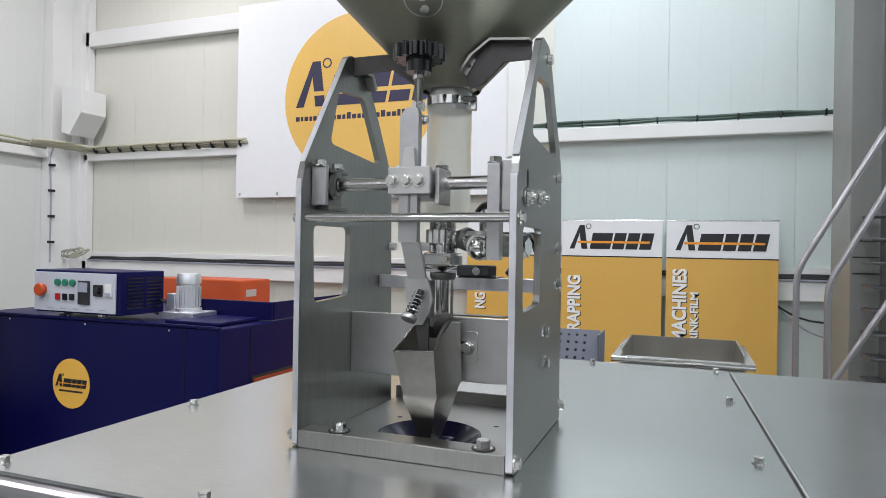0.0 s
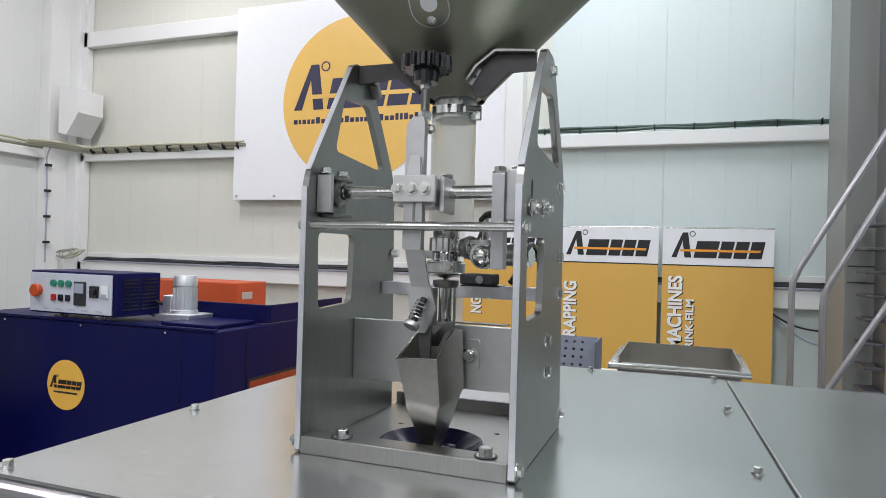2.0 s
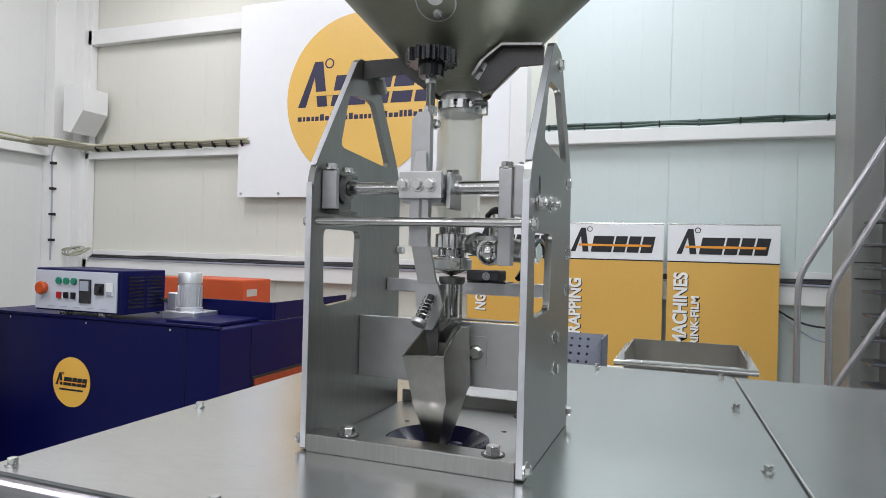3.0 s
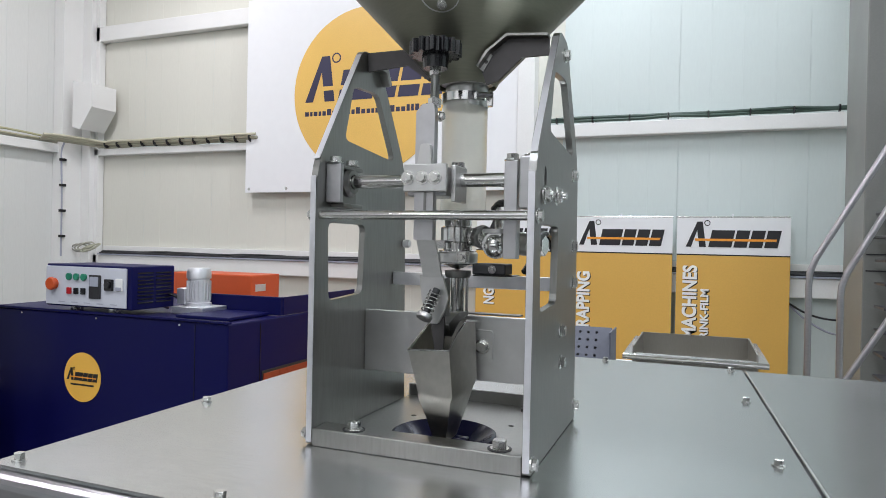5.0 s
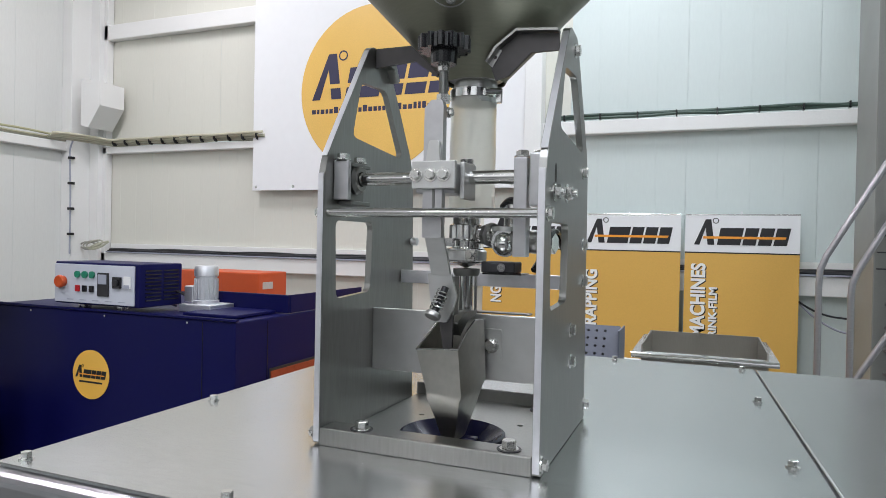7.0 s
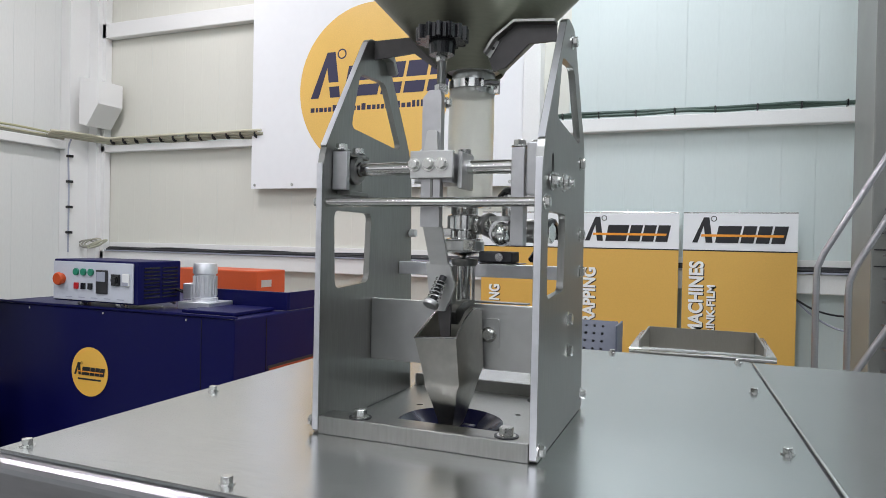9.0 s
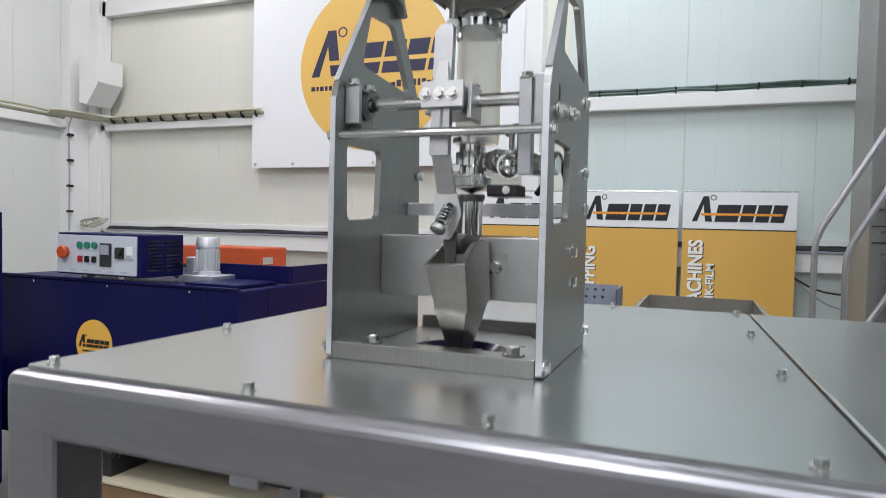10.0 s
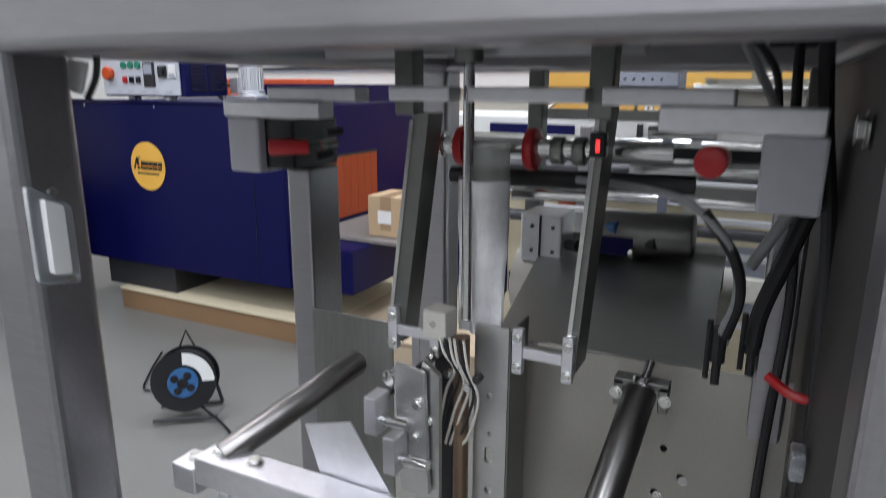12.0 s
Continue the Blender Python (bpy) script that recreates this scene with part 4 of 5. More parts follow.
    part("coupling", rod((.114, .092, z + .232), (.1215, .091, z + .232), .0120, seg=6, bev=.001), BRIGHT, v)
    part("lower_block", box(.034, .0745, .092, .125, z + .1965, z + .2095, .002), DARK, v, "dark clamp block")
    part("block_screw", join(rod((.0595, .092, z + .203), (.0595, .089, z + .203), .0048, seg=18), rod((.0595, .089, z + .203), (.0595, .0885, z + .203), .0026, seg=6)), BRIGHT, v)
    part("block_foot", box(.036, .0830, .090, .126, z + .1948, z + .1962), BLACK, v)
    part("check_lever", sweep([(.048, .13, z + .275), (.060, .12, z + .282), (.075, .11, z + .278), (.085, .105, z + .270)], .0045, 10), BLACK, v)
    part("pipe_stub", rod((.060, .13, z + .250), (.060, .13, z + .285), .010), BRIGHT, v)
    part("air_hose", sweep([(.112, .06, z + .232), (.118, .10, z + .245), (.112, .16, z + .235), (.118, .20, z + .20)], .004, 8), BLACK, v)
    part("air_hose", sweep([(.090, .12, z + .20), (.105, .16, z + .235), (.116, .19, z + .225), (.12, .23, z + .16)], .004, 8), BLACK, v)

    # drop funnel
    f = thing("drop_funnel", (.008, .06, z), "folded stainless drop funnel with a pointed outlet", "funnel")
    bm = bmesh.new()

    def ring(pts):
        return [bm.verts.new(p) for p in pts]
    top = [(-.0172, .0275, z + .1125), (.0317, .0275, z + .1154), (.0335, .050, z + .133), (.0340, .075, z + .1425), (.0330, .112, z + .1395), (-.0160, .112, z + .147)]
    low = [(-.0046, .028, z + .067), (.0362, .028, z + .064), (.0375, .050, z + .066), (.0375, .080, z + .068), (.0365, .112, z + .070), (-.0100, .112, z + .070)]
    end = [(.0030, .058, z + .008), (.0180, .058, z + .008), (.0195, .066, z + .007), (.0200, .080, z + .006), (.0190, .092, z + .006), (.0030, .092, z + .006)]

    def between(p, q, u, swell):
        return [tuple(i + (j - i) * u + (swell if n == 1 else 0) * (.004 if n == 1 else 0) for n, (i, j) in enumerate(zip(e, f))) for e, f in zip(p, q)]
    rings = [ring(top), ring(between(top, low, .5, 0)), ring(low), ring(between(low, end, .12, -1)), ring(between(low, end, .55, 0)), ring(end)]
    for p, q in zip(rings, rings[1:]):
        for i in range(6):
            bm.faces.new((p[i], p[(i + 1) % 6], q[(i + 1) % 6], q[i]))
    bmesh.ops.recalc_face_normals(bm, faces=bm.faces)
    bmesh.ops.solidify(bm, geom=bm.faces[:], thickness=.0012)
    part("shell", bm, FUNNEL, f, smooth=True)
    part("lip", sweep([top[5], top[0], top[1], top[2], top[3], top[4]], .0011, 6, 1, False), BRIGHT, f)
    part("mounting_plate", box(-.1215, .1215, .1225, .126, z + .0655, z + .145, .001), STEEL, f, "upright stainless mounting plate")
    part("ear", plate(rounded([(.024, z + .090), (.053, z + .090), (.053, z + .128), (.024, z + .128)], .004), .003, (), frame_of((0, .1225, 0), (1, 0, 0), (0, 0, 1))), STEEL, f)
    bolt((.0405, .1190, z + .1085), (0, -1, 0), .0070, .006, f)
    part("slot_edge", box(-.01, .085, .127, .140, z + .1455, z + .1475, .0005), DARKPLATE, f)
    r = thing("outlet_ring", (0, .092, z), "dark blue plastic ring in the table opening", "ring")
    part("ring", lathe([(.060, -.012), (.0625, -.012), (.0625, .0064), (.059, .0078), (.054, .004), (.036, -.010), (.036, -.012)], (.003, .092, z), seg=56), RINGBLUE, r, smooth=True)
    part("clip", box(.030, .046, .050, .062, z + .004, z + .015, .002), RINGBLUE, r)


DARKPLATE = mat("dark_satin_steel", (0.23, 0.23, 0.22), 0.40, 1.0, 0.12, 12)
MILLED = mat("milled_steel", (0.52, 0.52, 0.53), 0.40, 1.0, 0.12, 20)
FUNNEL = mat("bright_rolled_steel", (0.47, 0.46, 0.42), 0.33, 1.0, 0.16, 40)
RINGBLUE = mat("dark_blue_plastic", (0.006, 0.006, 0.026), 0.20, 0.0, 0.2, 20, spec=0.22)
filling_unit()


def swing_lever():
    """The lever that swings on the cross shaft, built upright."""
    z = T
    s = thing("swing_lever", (.006, .052, z + .303), "stainless swing lever with a black star knob on the shaft", "lever")
    part("clamp_block", box(-.022, .024, .028, .075, z + .284, z + .317, .0015), MILLED, s)
    part("clamp_plate", box(-.0215, .0285, .015, .0212, z + .288, z + .318, .001), STEEL, s)
    for x in (-.016, .001, .016):
        bolt((x, .015, z + .303), (0, -1, 0), .0056, .0045, s)
    for x in (-.014, .022, .028):
        bolt((x, .062, z + .317), (0, 0, 1), .0045, .006, s)
    part("clamp_ear", box(.0285, .034, .030, .068, z + .278, z + .318, .001), STEEL, s)
    part("upper_arm", plate(rounded([(-.0110, z + .2354), (.0115, z + .2354), (.0115, z + .378), (.0095, z + .3845), (-.0030, z + .3845), (-.0105, z + .376)], .0015), .010, (), frame_of((0, .0315, 0), (1, 0, 0), (0, 0, 1))), MILLED, s)
    part("groove", box(.0005, .0035, .0205, .0214, z + .262, z + .288, .0003), DARKPLATE, s)
    part("clamp_tab", plate(rounded([(-.006, z + .315), (.011, z + .315), (.009, z + .340), (-.002, z + .340)], .003), .005, (), frame_of((0, .0205, 0), (1, 0, 0), (0, 0, 1))), STEEL, s)
    part("lock_nut", rod((.006, .034, z + .383), (.006, .034, z + .392), .0075, seg=6), BOLT, s)
    part("threaded_rod", rod((.006, .034, z + .385), (.006, .034, z + .425), .0045, seg=14), DARKPLATE, s)
    for i in range(14):
        part("thread", rod((.006, .034, z + .390 + i * .0023), (.006, .034, z + .3913 + i * .0023), .0052, seg=12), DARKPLATE, s)
    part("side_screw", hexhead((.013, .032, z + .372), (1, 0, 0), .0045, .004), BOLT, s)
    part("rod_nut", rod((.006, .034, z + .418), (.006, .034, z + .427), .0062, seg=6), BOLT, s)
    star = []
    for i in range(168):
        a = 2 * math.pi * i / 168
        rr = .0268 + .0022 * math.tanh(3 * math.cos(14 * a))
        star.append((.006 + rr * math.cos(a), .034 + rr * math.sin(a)))
    k = part("star_knob", join(plate(star, .015, (), Matrix.Translation((0, 0, z + .439))), rod((.006, .034, z + .425), (.006, .034, z + .439), .0140, .0150, seg=20)), BLACK, s, "black ribbed plastic star knob")
    part("knob_cap", rod((.006, .034, z + .454), (.006, .034, z + .457), .012, .009), BLACK, k)
    part("lower_arm", plate(rounded([(-.0105, 0), (.0115, 0), (.0158, .044), (-.0062, .044)], .001), .004, (), frame_of((0, .0285, z + .2365), (1, 0, 0), (0, .27, -.96))), STEEL, s)
    part("fork", plate(rounded([(-.0115, z + .196), (.0165, z + .196), (.0238, z + .1706), (.0187, z + .155), (.012, z + .142), (.000, z + .142), (-.008, z + .167)], .002), .004, (), frame_of((0, .046, 0), (1, 0, 0), (0, 0, 1))), STEEL, s)
    part("fork_side", box(.0160, .0190, .0465, .062, z + .150, z + .193, .001), DARKPLATE, s)
    # spring pin
    a, b = Vector((.0060, .018, z + .1530)), Vector((.0125, .036, z + .181))
    d = (b - a).normalized()
    part("pin", rod(a, b, .0040), DARK, s)
    part("pin_head", rod(a - d * .004, a + d * .002, .0088, seg=24, bev=.001), STEEL, s, smooth=True)
    u = d.orthogonal().normalized()
    w = d.cross(u)
    part("spring", sweep([a + d * (.005 + .024 * i / 60) + .0064 * (u * math.cos(i * .576) + w * math.sin(i * .576)) for i in range(61)], .00095, 6, 2), BRIGHT, s)
    # the blade is coloured dark for the shade inside the funnel
    part("scraper", plate([(-.001, z + .152), (.017, z + .152), (.0165, z + .113), (.006, z + .110)], .003, (), frame_of((0, .052, 0), (1, 0, 0), (0, 0, 1))), SHADESTEEL, s, "flat scraper blade")
    part("scraper_arm", plate(rounded([(.050, z + .142), (.060, z + .125), (.085, z + .140), (.118, z + .146), (.118, z + .150), (.080, z + .151)], .003), .014, (), frame_of((.008, 0, 0), *YZ)), DARKPLATE, s)
    return s


LEVER = swing_lever()


# ---- below the table ----
HOLES = ((.185, -.095), (.207, -.125), (.180, -.150), (.160, -.195), (.195, -.205), (.225, -.20))


def below_table():
    s = thing("sealing_unit", (0, .1, 1.0), "bag forming and sealing unit hung below the table", "machine part")
    # guide bars in short lengths
    part("guide_bar", box(-.310, -.168, .045, .075, 1.364, 1.383, .002), ALU, s)
    part("guide_bar", box(-.245, -.122, .05, .08, 1.384, 1.399, .002), ALU, s)
    part("guide_bar", box(-.080, -.008, .05, .08, 1.386, 1.401, .002), ALU, s)
    part("guide_bar", box(.012, .132, .05, .08, 1.386, 1.401, .002), ALU, s)
    part("guide_bar", box(.148, .260, .045, .075, 1.385, 1.401, .002), ALU, s)
    part("guide_bar", box(.200, .330, .04, .07, 1.364, 1.386, .002), ALU, s)
    part("top_bar", box(-.212, .170, .12, .135, 1.433, 1.449, .002), ALU, s)
    for x in (-.11, .10, .13):
        part("stud", rod((x, .125, 1.445), (x, .125, 1.496), .006), BOLT, s)
    for x in (-.075, .14):
        part("hanger", box(x - .012, x + .012, .075, .10, 1.37, 1.495, .002), DARKPLATE, s)
    # grey end boxes with red knobs
    for x0, x1, k, ky in ((-.310, -.262, -.235, .04), (.284, .334, .246, .06)):
        part("end_box", box(x0, x1, .05, .19, 1.297, 1.363, .003), ENDGREY, s, "grey end box")
    part("box_side", box(-.2615, -.218, .06, .15, 1.302, 1.362, .003), BLACK, s)
    part("red_knob", rod((-.238, .040, 1.330), (-.200, .068, 1.330), .0100, .0085, seg=24, bev=.003), REDP, s, "red plastic knob", smooth=True)
    part("red_knob", rod((.246, .030, 1.340), (.250, .075, 1.340), .0140, .011, seg=24, bev=.003), REDP, s, "red plastic knob", smooth=True)
    part("knob_screw", rod((-.200, .068, 1.331), (-.186, .077, 1.333), .004), DARK, s)
    for i in range(3):
        part("fitting", rod((-.196 + .008 * i, .072, 1.318 + .014 * i), (-.192 + .008 * i, .098, 1.320 + .014 * i), .0055, seg=8), DARK if i != 1 else BOLT, s)
    # uprights
    part("upright", box(-.264, -.228, .10, .165, .60, 1.299, .004), TUBE, s)
    part("upright", box(.30, .336, .19, .255, .30, 1.299, .004), TUBE, s)
    # slanting arms
    def arm(xt, zt, xb, zb, y0, y1, w):
        return plate([(xt, zt), (xt + w, zt), (xb + w, zb), (xb, zb)], y1 - y0, (), frame_of((0, y1, 0), (1, 0, 0), (0, 0, 1)))
    part("arm", arm(-.068, 1.372, -.103, 1.10, .082, .118, .020), DARKPLATE, s)
    part("arm_edge", arm(-.0695, 1.365, -.1015, 1.12, .078, .082, .0045), BRIGHT, s)
    part("arm", arm(.138, 1.40, .118, 1.10, .082, .13, .010), DARKPLATE, s)
    part("arm_edge", arm(.1365, 1.385, .1165, 1.105, .078, .082, .0045), BRIGHT, s)
    part("sensor", box(.134, .150, .066, .078, 1.335, 1.36, .002), BLACK, s)
    part("sensor_lamp", box(.1405, .1445, .0645, .066, 1.341, 1.352, .0005), REDLED, s, "small lit red sensor lamp")
    # feed rollers
    part("roller_shaft", rod((-.085, .165, 1.331), (.20, .165, 1.334), .0105), BRIGHT, s, smooth=True)
    for x in (-.043, .044):
        part("rubber_roller", rod((x - .006, .165, 1.331), (x + .006, .165, 1.331), .0245, seg=32, bev=.003), REDP, s, "red rubber feed roller", smooth=True)
    for x in (-.075, .075, .10):
        part("shaft_collar", rod((x - .007, .165, 1.331), (x + .007, .165, 1.331), .016, seg=24, bev=.002), BRIGHT if x < 0 else DARKPLATE, s, smooth=True)
    part("second_shaft", rod((-.075, .20, 1.29), (.22, .20, 1.297), .011), DARK, s, smooth=True)
    part("round_bar", rod((.02, .17, 1.277), (.12, .17, 1.28), .007), BRIGHT, s, smooth=True)
    part("round_bar", rod((.14, .25, 1.305), (.30, .25, 1.31), .008), BRIGHT, s, smooth=True)
    part("round_bar", rod((.15, .30, 1.345), (.23, .30, 1.348), .009), BRIGHT, s, smooth=True)
    # forming tube, rod and film
    part("filling_tube", lathe([(.026, 1.285), (.026, 1.335), (.0245, 1.335), (.0245, 1.285)], (.004, .125, 0), seg=36), HAZE, s, "hazy clear film tube", smooth=True)
    part("guide_rod", rod((-.003, .09, 1.14), (-.004, .09, 1.49), .0062), BRIGHT, s, smooth=True)
    part("rod_collar", rod((-.004, .09, 1.425), (-.004, .09, 1.49), .0155, seg=24, bev=.002), DARKPLATE, s, smooth=True)
    rnd = random.Random(9)
    bm = bmesh.new()
    n, m = 28, 18
    grid = []
    for j in range(m + 1):
        v = j / m
        row = []
        for i in range(n):
            a = 2 * math.pi * i / n
            rx = .030 * (1 - v) + .026 * v
            ry = .030 * (1 - v) + .006 * v
            cr = .004 * v * math.sin(a * 5 + v * 4) + .002 * noise.noise((math.cos(a) * 3, math.sin(a) * 3, v * 6))
            row.append(bm.verts.new((.004 + (rx + cr) * math.cos(a), .118 + (ry + cr) * math.sin(a), 1.300 - .185 * v)))
        grid.append(row)
    for a, b in zip(grid, grid[1:]):
        for i in range(n):
            bm.faces.new((a[i], a[(i + 1) % n], b[(i + 1) % n], b[i]))
    part("film_bag", bm, FILM, s, "crumpled clear plastic film", smooth=True)
    # jaw carrier
    part("carrier_plate", plate(rounded([(.004, .60), (.046, .60), (.046, 1.132), (.004, 1.132)], .002), .006, [circle(.024, 1.044, .004, 12), rounded([(.019, .955), (.030, .955), (.030, .976), (.019, .976)], .004), circle(.025, .918, .0055, 12), circle(.025, .995, .003, 10), circle(.025, .86, .0055, 12)], frame_of((0, .106, 0), (1, 0, 0), (0, 0, 1))), STEEL, s, "upright drilled steel plate")
    part("carrier_side", box(.0465, .049, .10, .16, .60, 1.13, .0005), DARKPLATE, s)
    part("brown_shaft", rod((-.006, .085, .60), (-.006, .085, 1.12), .0095), BRASS, s, smooth=True)
    part("dark_column", box(-.045, -.016, .09, .13, .6, 1.10, .003), DARK, s)
    for x0 in (-.098, .060):
        x1 = x0 + .068
        part("h_bracket", join(box(x0, x0 + .012, .072, .082, 1.093, 1.145, .001), box(x1 - .012, x1, .072, .082, 1.093, 1.145, .001), box(x0 + .012, x1 - .012, .073, .081, 1.112, 1.124, .001)), ALU, s)
        for x in (x0 + .006, x1 - .006):
            bolt((x, .072, 1.135), (0, -1, 0), .0038, .0035, s)
            bolt((x, .072, 1.102), (0, -1, 0), .0038, .0035, s)
    part("terminal_block", box(-.050, -.020, .070, .10, 1.115, 1.15, .002), PAPERISH, s, "cream wiring block")
    for i in range(6):
        x = -.028 + i * .006
        part("wire", sweep([(x, .072, 1.12), (x + .012, .058, 1.108 - .003 * i), (x + .022, .066, 1.085 - .006 * i), (x + .006, .076, 1.05 - .01 * i), (x - .008, .08, .98)], .0018, 6), (PAPERISH, DARK, PAPERISH, PAPERISH, DARK, PAPERISH)[i], s)
    for i in range(8):
        part("small_fitting", rod((-.06 + .012 * i, .07, 1.07 + .012 * (i % 3)), (-.06 + .012 * i, .058, 1.07 + .012 * (i % 3)), .005, seg=8), DARK if i % 2 else BOLT, s)
    # jaw block with its bolts, nearest the eye
    part("jaw_beam", box(-.262, .07, -.090, -.050, .953, .988, .002), ALU, s, "milled aluminium jaw beam")
    part("jaw_beam", box(-.302, -.266, -.088, -.052, .934, .969, .002), ALU, s)
    for x, y in ((-.242, -.068), (-.19, -.068), (-.284, -.068)):
        part("beam_bolt", hexhead((x, y, .988 if x > -.26 else .969), (0, 0, 1), .0075, .005), BOLT, s)
    for x in (-.235, -.20):
        part("beam_leg", box(x, x + .018, -.085, -.055, .80, .949, .002), ALU, s)
    part("cover_sheet", plate([(-.133, 1.040), (-.073, 1.058), (-.016, .975), (-.108, .965)], .002, (), frame_of((0, -.046, 0), (1, 0, 0), (0, 0, 1))), ALU, s, "bent bright cover sheet")
    for x0, z0 in ((-.088, 1.032), (-.064, .988)):
        part("spacer", box(x0, x0 + .016, .0, .03, z0 - .015, z0 + .03, .001), ALU, s)
        part("spacer_pin", rod((x0 + .016, .015, z0), (x0 + .05, .015, z0), .007), BRIGHT, s, smooth=True)
    part("jaw_side", plate(rounded([(-.040, .80), (-.014, .80), (-.014, 1.085), (-.035, 1.10), (-.045, 1.05)], .003), .008, (), frame_of((0, .05, 0), (1, 0, 0), (0, 0, 1))), STEEL, s)
    for i in range(4):
        part("jaw_screw", hexhead((-.028, .042, .86 + i * .055), (0, -1, 0), .005, .004), BOLT, s)
    part("jaw_side", plate(rounded([(-0.066, 1.096), (-0.028, 1.090), (-0.022, 0.936), (-0.059, 0.936)], .004), .007, (), frame_of((0, .038, 0), (1, 0, 0), (0, 0, 1))), STEEL, s)
    for x, zz in ((-0.035, 1.052), (-0.039, 1.010), (-0.034, 0.977)):
        part("jaw_screw", hexhead((x, .031, zz), (0, -1, 0), .0050, .005), BOLT, s)
    part("jaw_knuckle", rod((-0.074, .030, 1.075), (-0.070, .050, 1.075), .009, seg=20, bev=.001), BRIGHT, s, smooth=True)
    part("jaw_knuckle", rod((-0.085, .030, 1.050), (-0.081, .050, 1.050), .006, seg=20, bev=.001), BRIGHT, s, smooth=True)
    part("white_link", box(-.27, -.20, -.12, -.075, .86, .885, .003), ALU, s)
    # air cylinders
    for p, q, r in (((-.150, .125, 1.062), (-.218, -.02, 1.002), .0165), ((.196, .10, 1.09), (.178, -.02, .985), .017)):
        p, q = Vector(p), Vector(q)
        d = (p - q).normalized()
        part("air_cylinder", rod(q - d * .055, p, r, seg=32, bev=.002), CYL, s, "dark round air cylinder", smooth=True)
        part("cylinder_cap", rod(p, p + d * .010, r * .8, seg=24, bev=.001), BRIGHT, s, smooth=True)
        part("piston_rod", rod(p + d * .010, p + d * .035, .005), BRIGHT, s)
    part("pivot_bracket", join(box(.168, .224, .095, .115, 1.094, 1.102, .001), box(.168, .178, .095, .115, 1.07, 1.10, .001), box(.214, .224, .095, .115, 1.07, 1.10, .001)), DARKPLATE, s)
    for x in (.171, .221):
        bolt((x, .095, 1.085), (0, -1, 0), .005, .004, s)
    part("cylinder_head", rod((-.160, .122, 1.07), (-.135, .14, 1.06), .012, seg=12), DARK, s)
    # sheet guards
    part("side_sheet", box(-.229, -.106, .0955, .0985, .60, 1.116, .001), PLATE, s)
    part("chute_sheet", plate([(0, 0), (.312, .01), (.315, -.40), (-.02, -.40)], .003, [circle(x, y, .0045, 10) for x, y in HOLES], frame_of((.03, .205, 1.075), (1, 0, 0), (0, .20, 1))), CHUTESTEEL, s, "drilled steel chute sheet")
    # dark sheet added behind the drilled holes to stand for their shade
    part("chute_hole_shade", plate([(.03, -.02), (.29, -.02), (.29, -.38), (.03, -.38)], .003, (), frame_of((.03, .222, 1.075), (1, 0, 0), (0, .20, 1))), DARK, s)
    part("rear_sheet", plate([(-.03, 0), (.232, 0), (.225, .31), (-.06, .31)], .003, (), frame_of((.02, .205, 1.079), (1, 0, 0), (0, .295, .062))), STEEL, s, "sloping steel outlet sheet")
    part("rear_sheet_flange", box(-.05, .245, .515, .518, 1.09, 1.16, .001), PLATE, s)
    for x, y in HOLES[1:4]:
        part("chute_screw", hexhead(frame_of((.03, .205, 1.075), (1, 0, 0), (0, .20, 1)) @ Vector((x + .004, y - .003, .003)), (0, -1, .2), .0042, .003), BOLT, s)
    # drive box and rear shafts
    g = part("drive_box", box(-.066, .004, .44, .52, 1.12, 1.20, .004), ALU, s, "grey valve block")
    part("box_joint", box(-.033, -.030, .438, .44, 1.121, 1.199), DARK, g)
    for i in range(4):
        part("box_screw", rod((-.045 + .035 * (i % 2), .44, 1.14 + .04 * (i // 2)), (-.045 + .035 * (i % 2), .437, 1.14 + .04 * (i // 2)), .003, seg=10), DARK, g)
    for i in range(5):
        part("air_port", rod((.01 + .03 * i, .46, 1.15 + .018 * (i % 3)), (.03 + .03 * i, .45, 1.152 + .018 * (i % 3)), .010, seg=12), (DARK, BOLT, BLUEP, BOLT, DARK)[i], g)
    part("motor", rod((.05, .48, 1.175), (.20, .48, 1.18), .034, seg=32, bev=.004), DARKPLATE, s, smooth=True)
    part("motor_plate", box(.06, .115, .445, .452, 1.145, 1.175, .001), BLUE, s)
    for i in range(3):
        part("rear_rail", box(-.10, .32, .60 + i * .03, .62 + i * .03, 1.22 + i * .06, 1.24 + i * .06, .002), TRIM if i != 1 else DARK, s)
    for x in (-.12, .33):
        part("rear_post", box(x, x + .03, .61, .64, .3, 1.43, .003), DARKPLATE, s)
    for i in (3, 5):
        part("top_block", box(-.30 + i * .115, -.25 + i * .115, .30, .36, 1.445, 1.495, .003), DARK if i % 2 else DARKPLATE, s)
        part("top_stud", rod((-.26 + i * .10, .22, 1.455), (-.26 + i * .10, .22, 1.49), .008, seg=12), DARK, s)
    part("film_roll", rod((-.14, .66, 1.02), (.26, .66, 1.02), .07, seg=40, bev=.003), PAPERISH, s, "roll of wrapping film", smooth=True)


HAZE = clear("hazy_film", (0.80, 0.82, 0.80), 0.30, 0.75, 1.08)
CYL = mat("dark_anodised_tube", (0.30, 0.29, 0.28), 0.32, 1.0, 0.1, 20)
below_table()


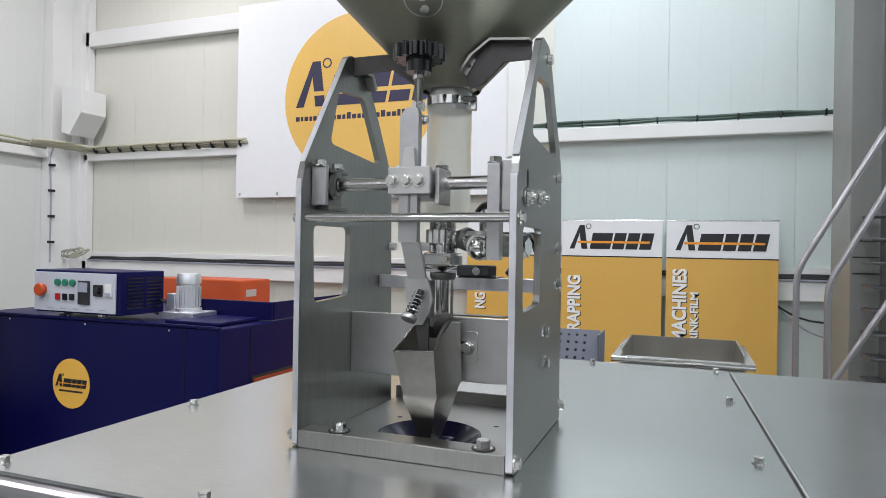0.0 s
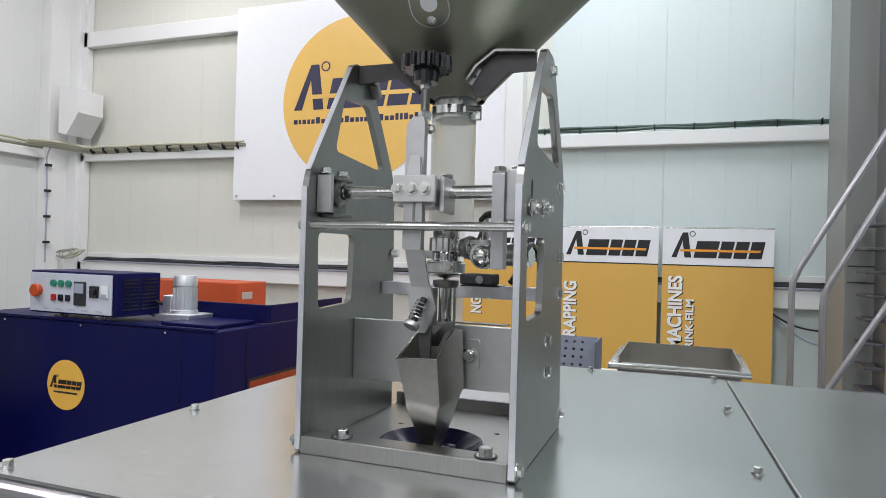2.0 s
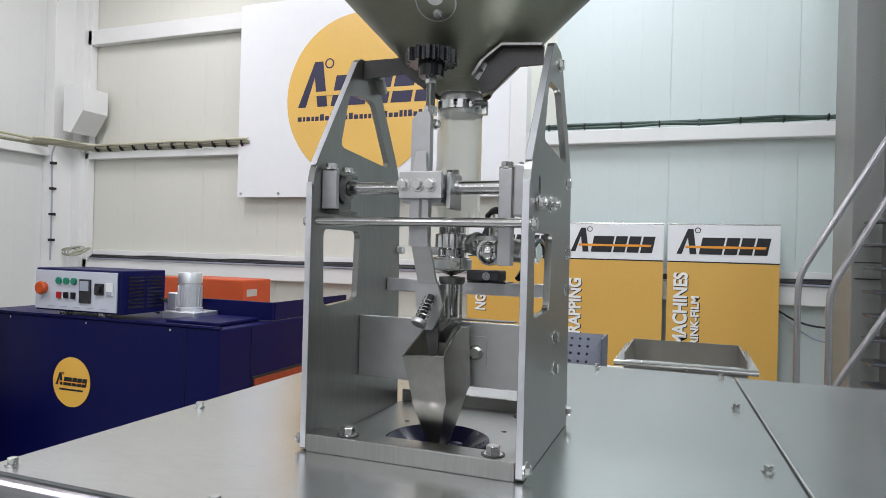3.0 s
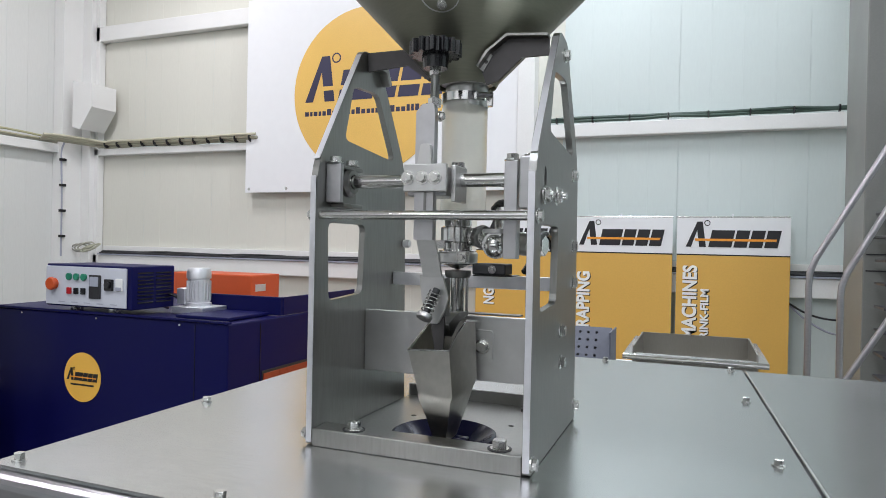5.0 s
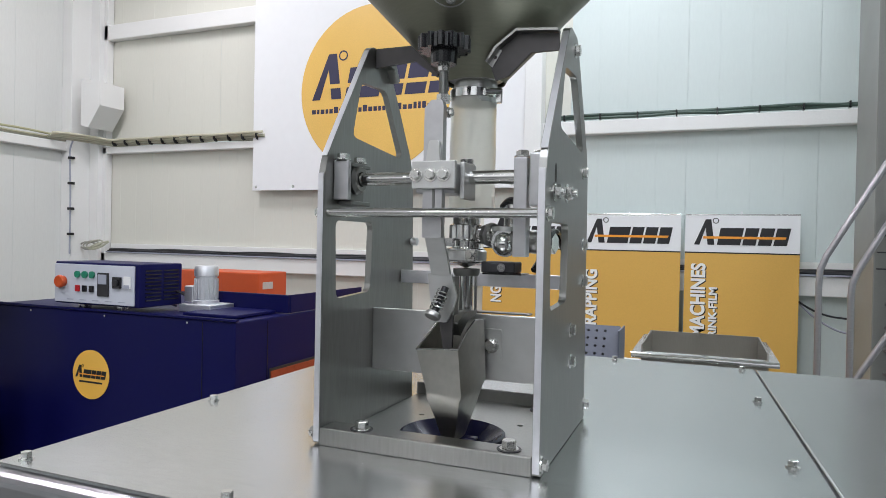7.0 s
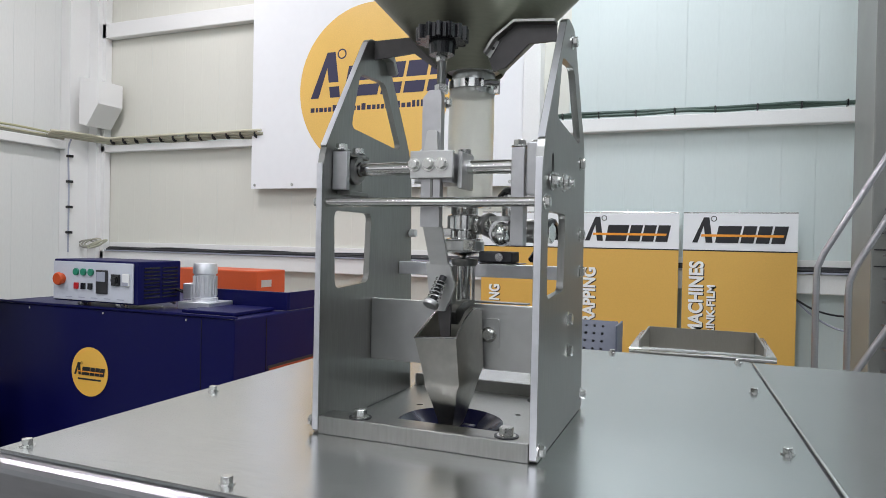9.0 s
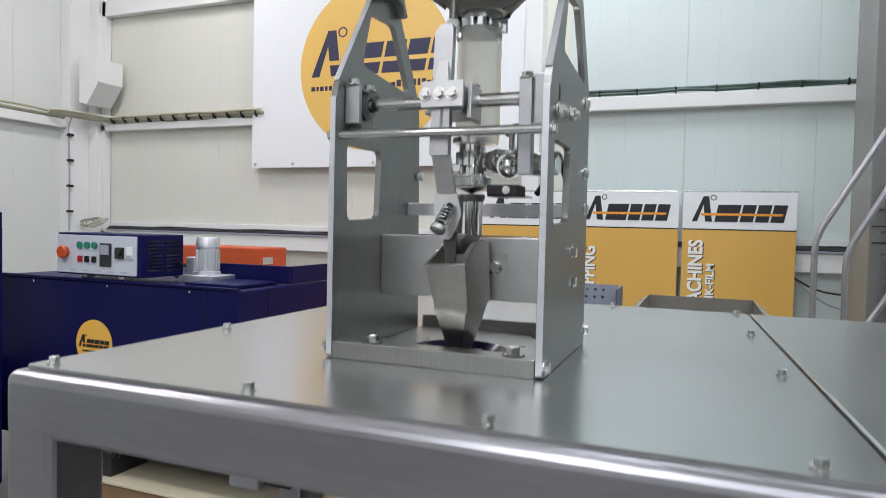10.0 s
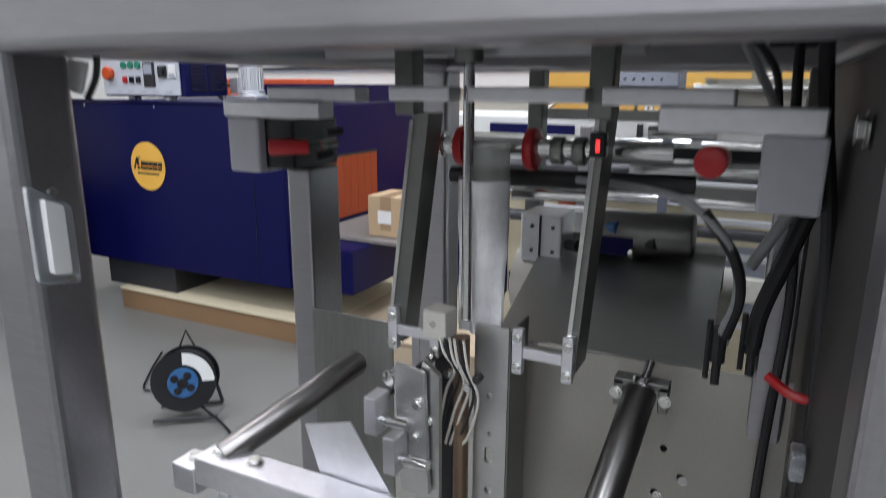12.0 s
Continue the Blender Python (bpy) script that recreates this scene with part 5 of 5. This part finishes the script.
def hoses():
    s = thing("air_hoses", (.3, .1, 1.2), "black pneumatic hoses and cables along the frame leg", "hoses")
    part("thick_cable", sweep([(.318, .10, 1.49), (.330, .10, 1.38), (.344, .10, 1.285), (.352, .09, 1.15), (.352, .06, 1.01), (.35, .05, .6)], .0065, 12), RUBBER, s)
    part("thick_cable", sweep([(.302, .18, 1.49), (.31, .18, 1.35), (.325, .17, 1.2), (.318, .16, 1.0), (.31, .15, .6)], .005, 10), RUBBER, s)
    part("air_hose", sweep([(.10, .16, 1.30), (.18, .11, 1.302), (.228, .10, 1.292), (.268, .10, 1.25), (.276, .12, 1.20), (.264, .14, 1.15)], .0042, 10), TUBING, s)
    part("air_hose", sweep([(.24, .10, 1.286), (.27, .102, 1.245), (.279, .12, 1.20), (.270, .14, 1.15)], .0055, 10), RUBBER, s)
    part("air_hose", sweep([(.335, .16, 1.30), (.316, .17, 1.23), (.300, .18, 1.17), (.296, .18, 1.13)], .009, 12), RUBBER, s)
    part("grey_pipe", rod((.322, .14, 1.30), (.285, .15, 1.225), .006), TUBING, s)
    for x, y in ((.264, .142), (.296, .182)):
        part("fitting", join(rod((x, y, 1.16), (x, y, 1.12), .0075, seg=8), rod((x, y, 1.12), (x, y, 1.095), .0045)), DARK, s)
        part("fitting_spring", rod((x - .010, y, 1.10), (x - .010, y, 1.165), .003, seg=8), DARK, s)
    part("red_tie", sweep([(.312, .10, 1.131), (.335, .085, 1.122), (.362, .085, 1.121)], .005, 8), REDP, s, "red cable tie")
    part("leg_clip", box(.335, .347, .01, .04, 1.075, 1.10, .003), CLEARP, s)
    part("leg_clip", box(.335, .346, .03, .055, 1.083, 1.093, .002), BLACK, s)
    part("air_hose", sweep([(.23, .12, 1.49), (.26, .12, 1.44), (.285, .11, 1.395), (.30, .12, 1.36)], .0042, 8), TUBING, s)
    part("air_hose", sweep([(.18, .18, 1.47), (.25, .17, 1.455), (.285, .15, 1.42), (.295, .14, 1.37)], .0038, 8), RUBBER, s)
    part("leg_bolt", hexhead((.3475, -.045, 1.375), (-1, 0, 0), .010, .006), BOLT, s)
    w = thing("corner_tag", (-0.334, -.12, 1.409), "white plastic tag on a black strap in the table corner", "tag")
    part("tag", plate(rounded([(-0.3525, 1.3951), (-0.3338, 1.3911), (-0.3191, 1.4221), (-0.3485, 1.4261)], .003), .003, (), frame_of((0, -.119, 0), (1, 0, 0), (0, 0, 1))), PAPER, w)
    part("strap", sweep([(-0.3111, -.116, 1.430), (-0.3151, -.117, 1.4086), (-0.3301, -.118, 1.3871)], .0035, 8), BLACK, w)
    h = thing("magnet_catch", (-.328, -.18, 1.25), "clear plastic magnetic catch on the frame leg", "catch")
    part("base", plate(rounded([(-.197, 1.215), (-.155, 1.205), (-.155, 1.285), (-.197, 1.31)], .006), .006, (), frame_of((-.3285, 0, 0), *YZ)), CLEARP, h)
    part("plate", plate(rounded([(-.186, 1.222), (-.168, 1.219), (-.168, 1.288), (-.186, 1.296)], .004), .008, (), frame_of((-.3225, 0, 0), *YZ)), PAPER, h, "white catch plate")
    part("screw", rod((-.3145, -.177, 1.302), (-.318, -.177, 1.302), .004), BOLT, h)
    part("screw", rod((-.3145, -.170, 1.213), (-.318, -.170, 1.213), .004), BOLT, h)


hoses()


def behind_table():
    m = thing("round_table_unit", (.13, 3.05, 0), "cream cabinet with a white turntable and a yellow sign", "packaging machine")
    part("body", box(-.03, .34, 3.0, 3.5, .05, .72, .006), BOARD, m)
    part("top", box(-.05, .36, 2.98, 3.52, .72, .74, .004), BOARD, m)
    part("turntable", lathe([(0, .74), (.10, .74), (.105, .86), (.13, .87), (.13, .90), (0, .905)], (.16, 3.12, 0), seg=40), PAPER, m, "white turntable", smooth=True)
    part("sign", plate(rounded([(.12, .58), (.245, .58), (.245, .68), (.12, .68)], .03), .002, (), frame_of((0, 2.999, 0), (1, 0, 0), (0, 0, 1))), YELLOW, m, "small yellow sign")
    part("sign_bars", box(.14, .225, 2.9955, 2.997, .62, .64), BLACKINK, m)
    for x in (.0, .31):
        for y in (3.03, 3.47):
            part("foot", rod((x, y, 0), (x, y, .05), .02), DARK, m)


behind_table()


# ---- what moves ----
def motions():
    rest, out = pose(.006, .052, T + .303), pose(.006, .052, T + .303, -7.5)
    half = pose(.006, .052, T + .303, -4)
    walk(LEVER, [(0.0, rest), (0.1, rest), (0.2, out), (0.6, out), (0.73, rest), (1.97, rest), (2.1, out), (2.6, out), (2.7, rest),
                 (3.87, rest), (3.97, out), (4.42, out), (4.54, rest), (5.65, rest), (5.75, out), (5.92, out), (6.0, half), (6.1, out), (6.2, half), (6.3, out), (6.4, half), (6.5, rest),
                 (7.55, rest), (7.65, out), (8.1, out), (8.22, rest), (9.4, rest), (9.5, half), (9.6, out), (9.95, out), (10.08, rest), (11.2, rest), (11.32, out), (11.75, out), (11.87, rest), (12.0, rest)])


motions()
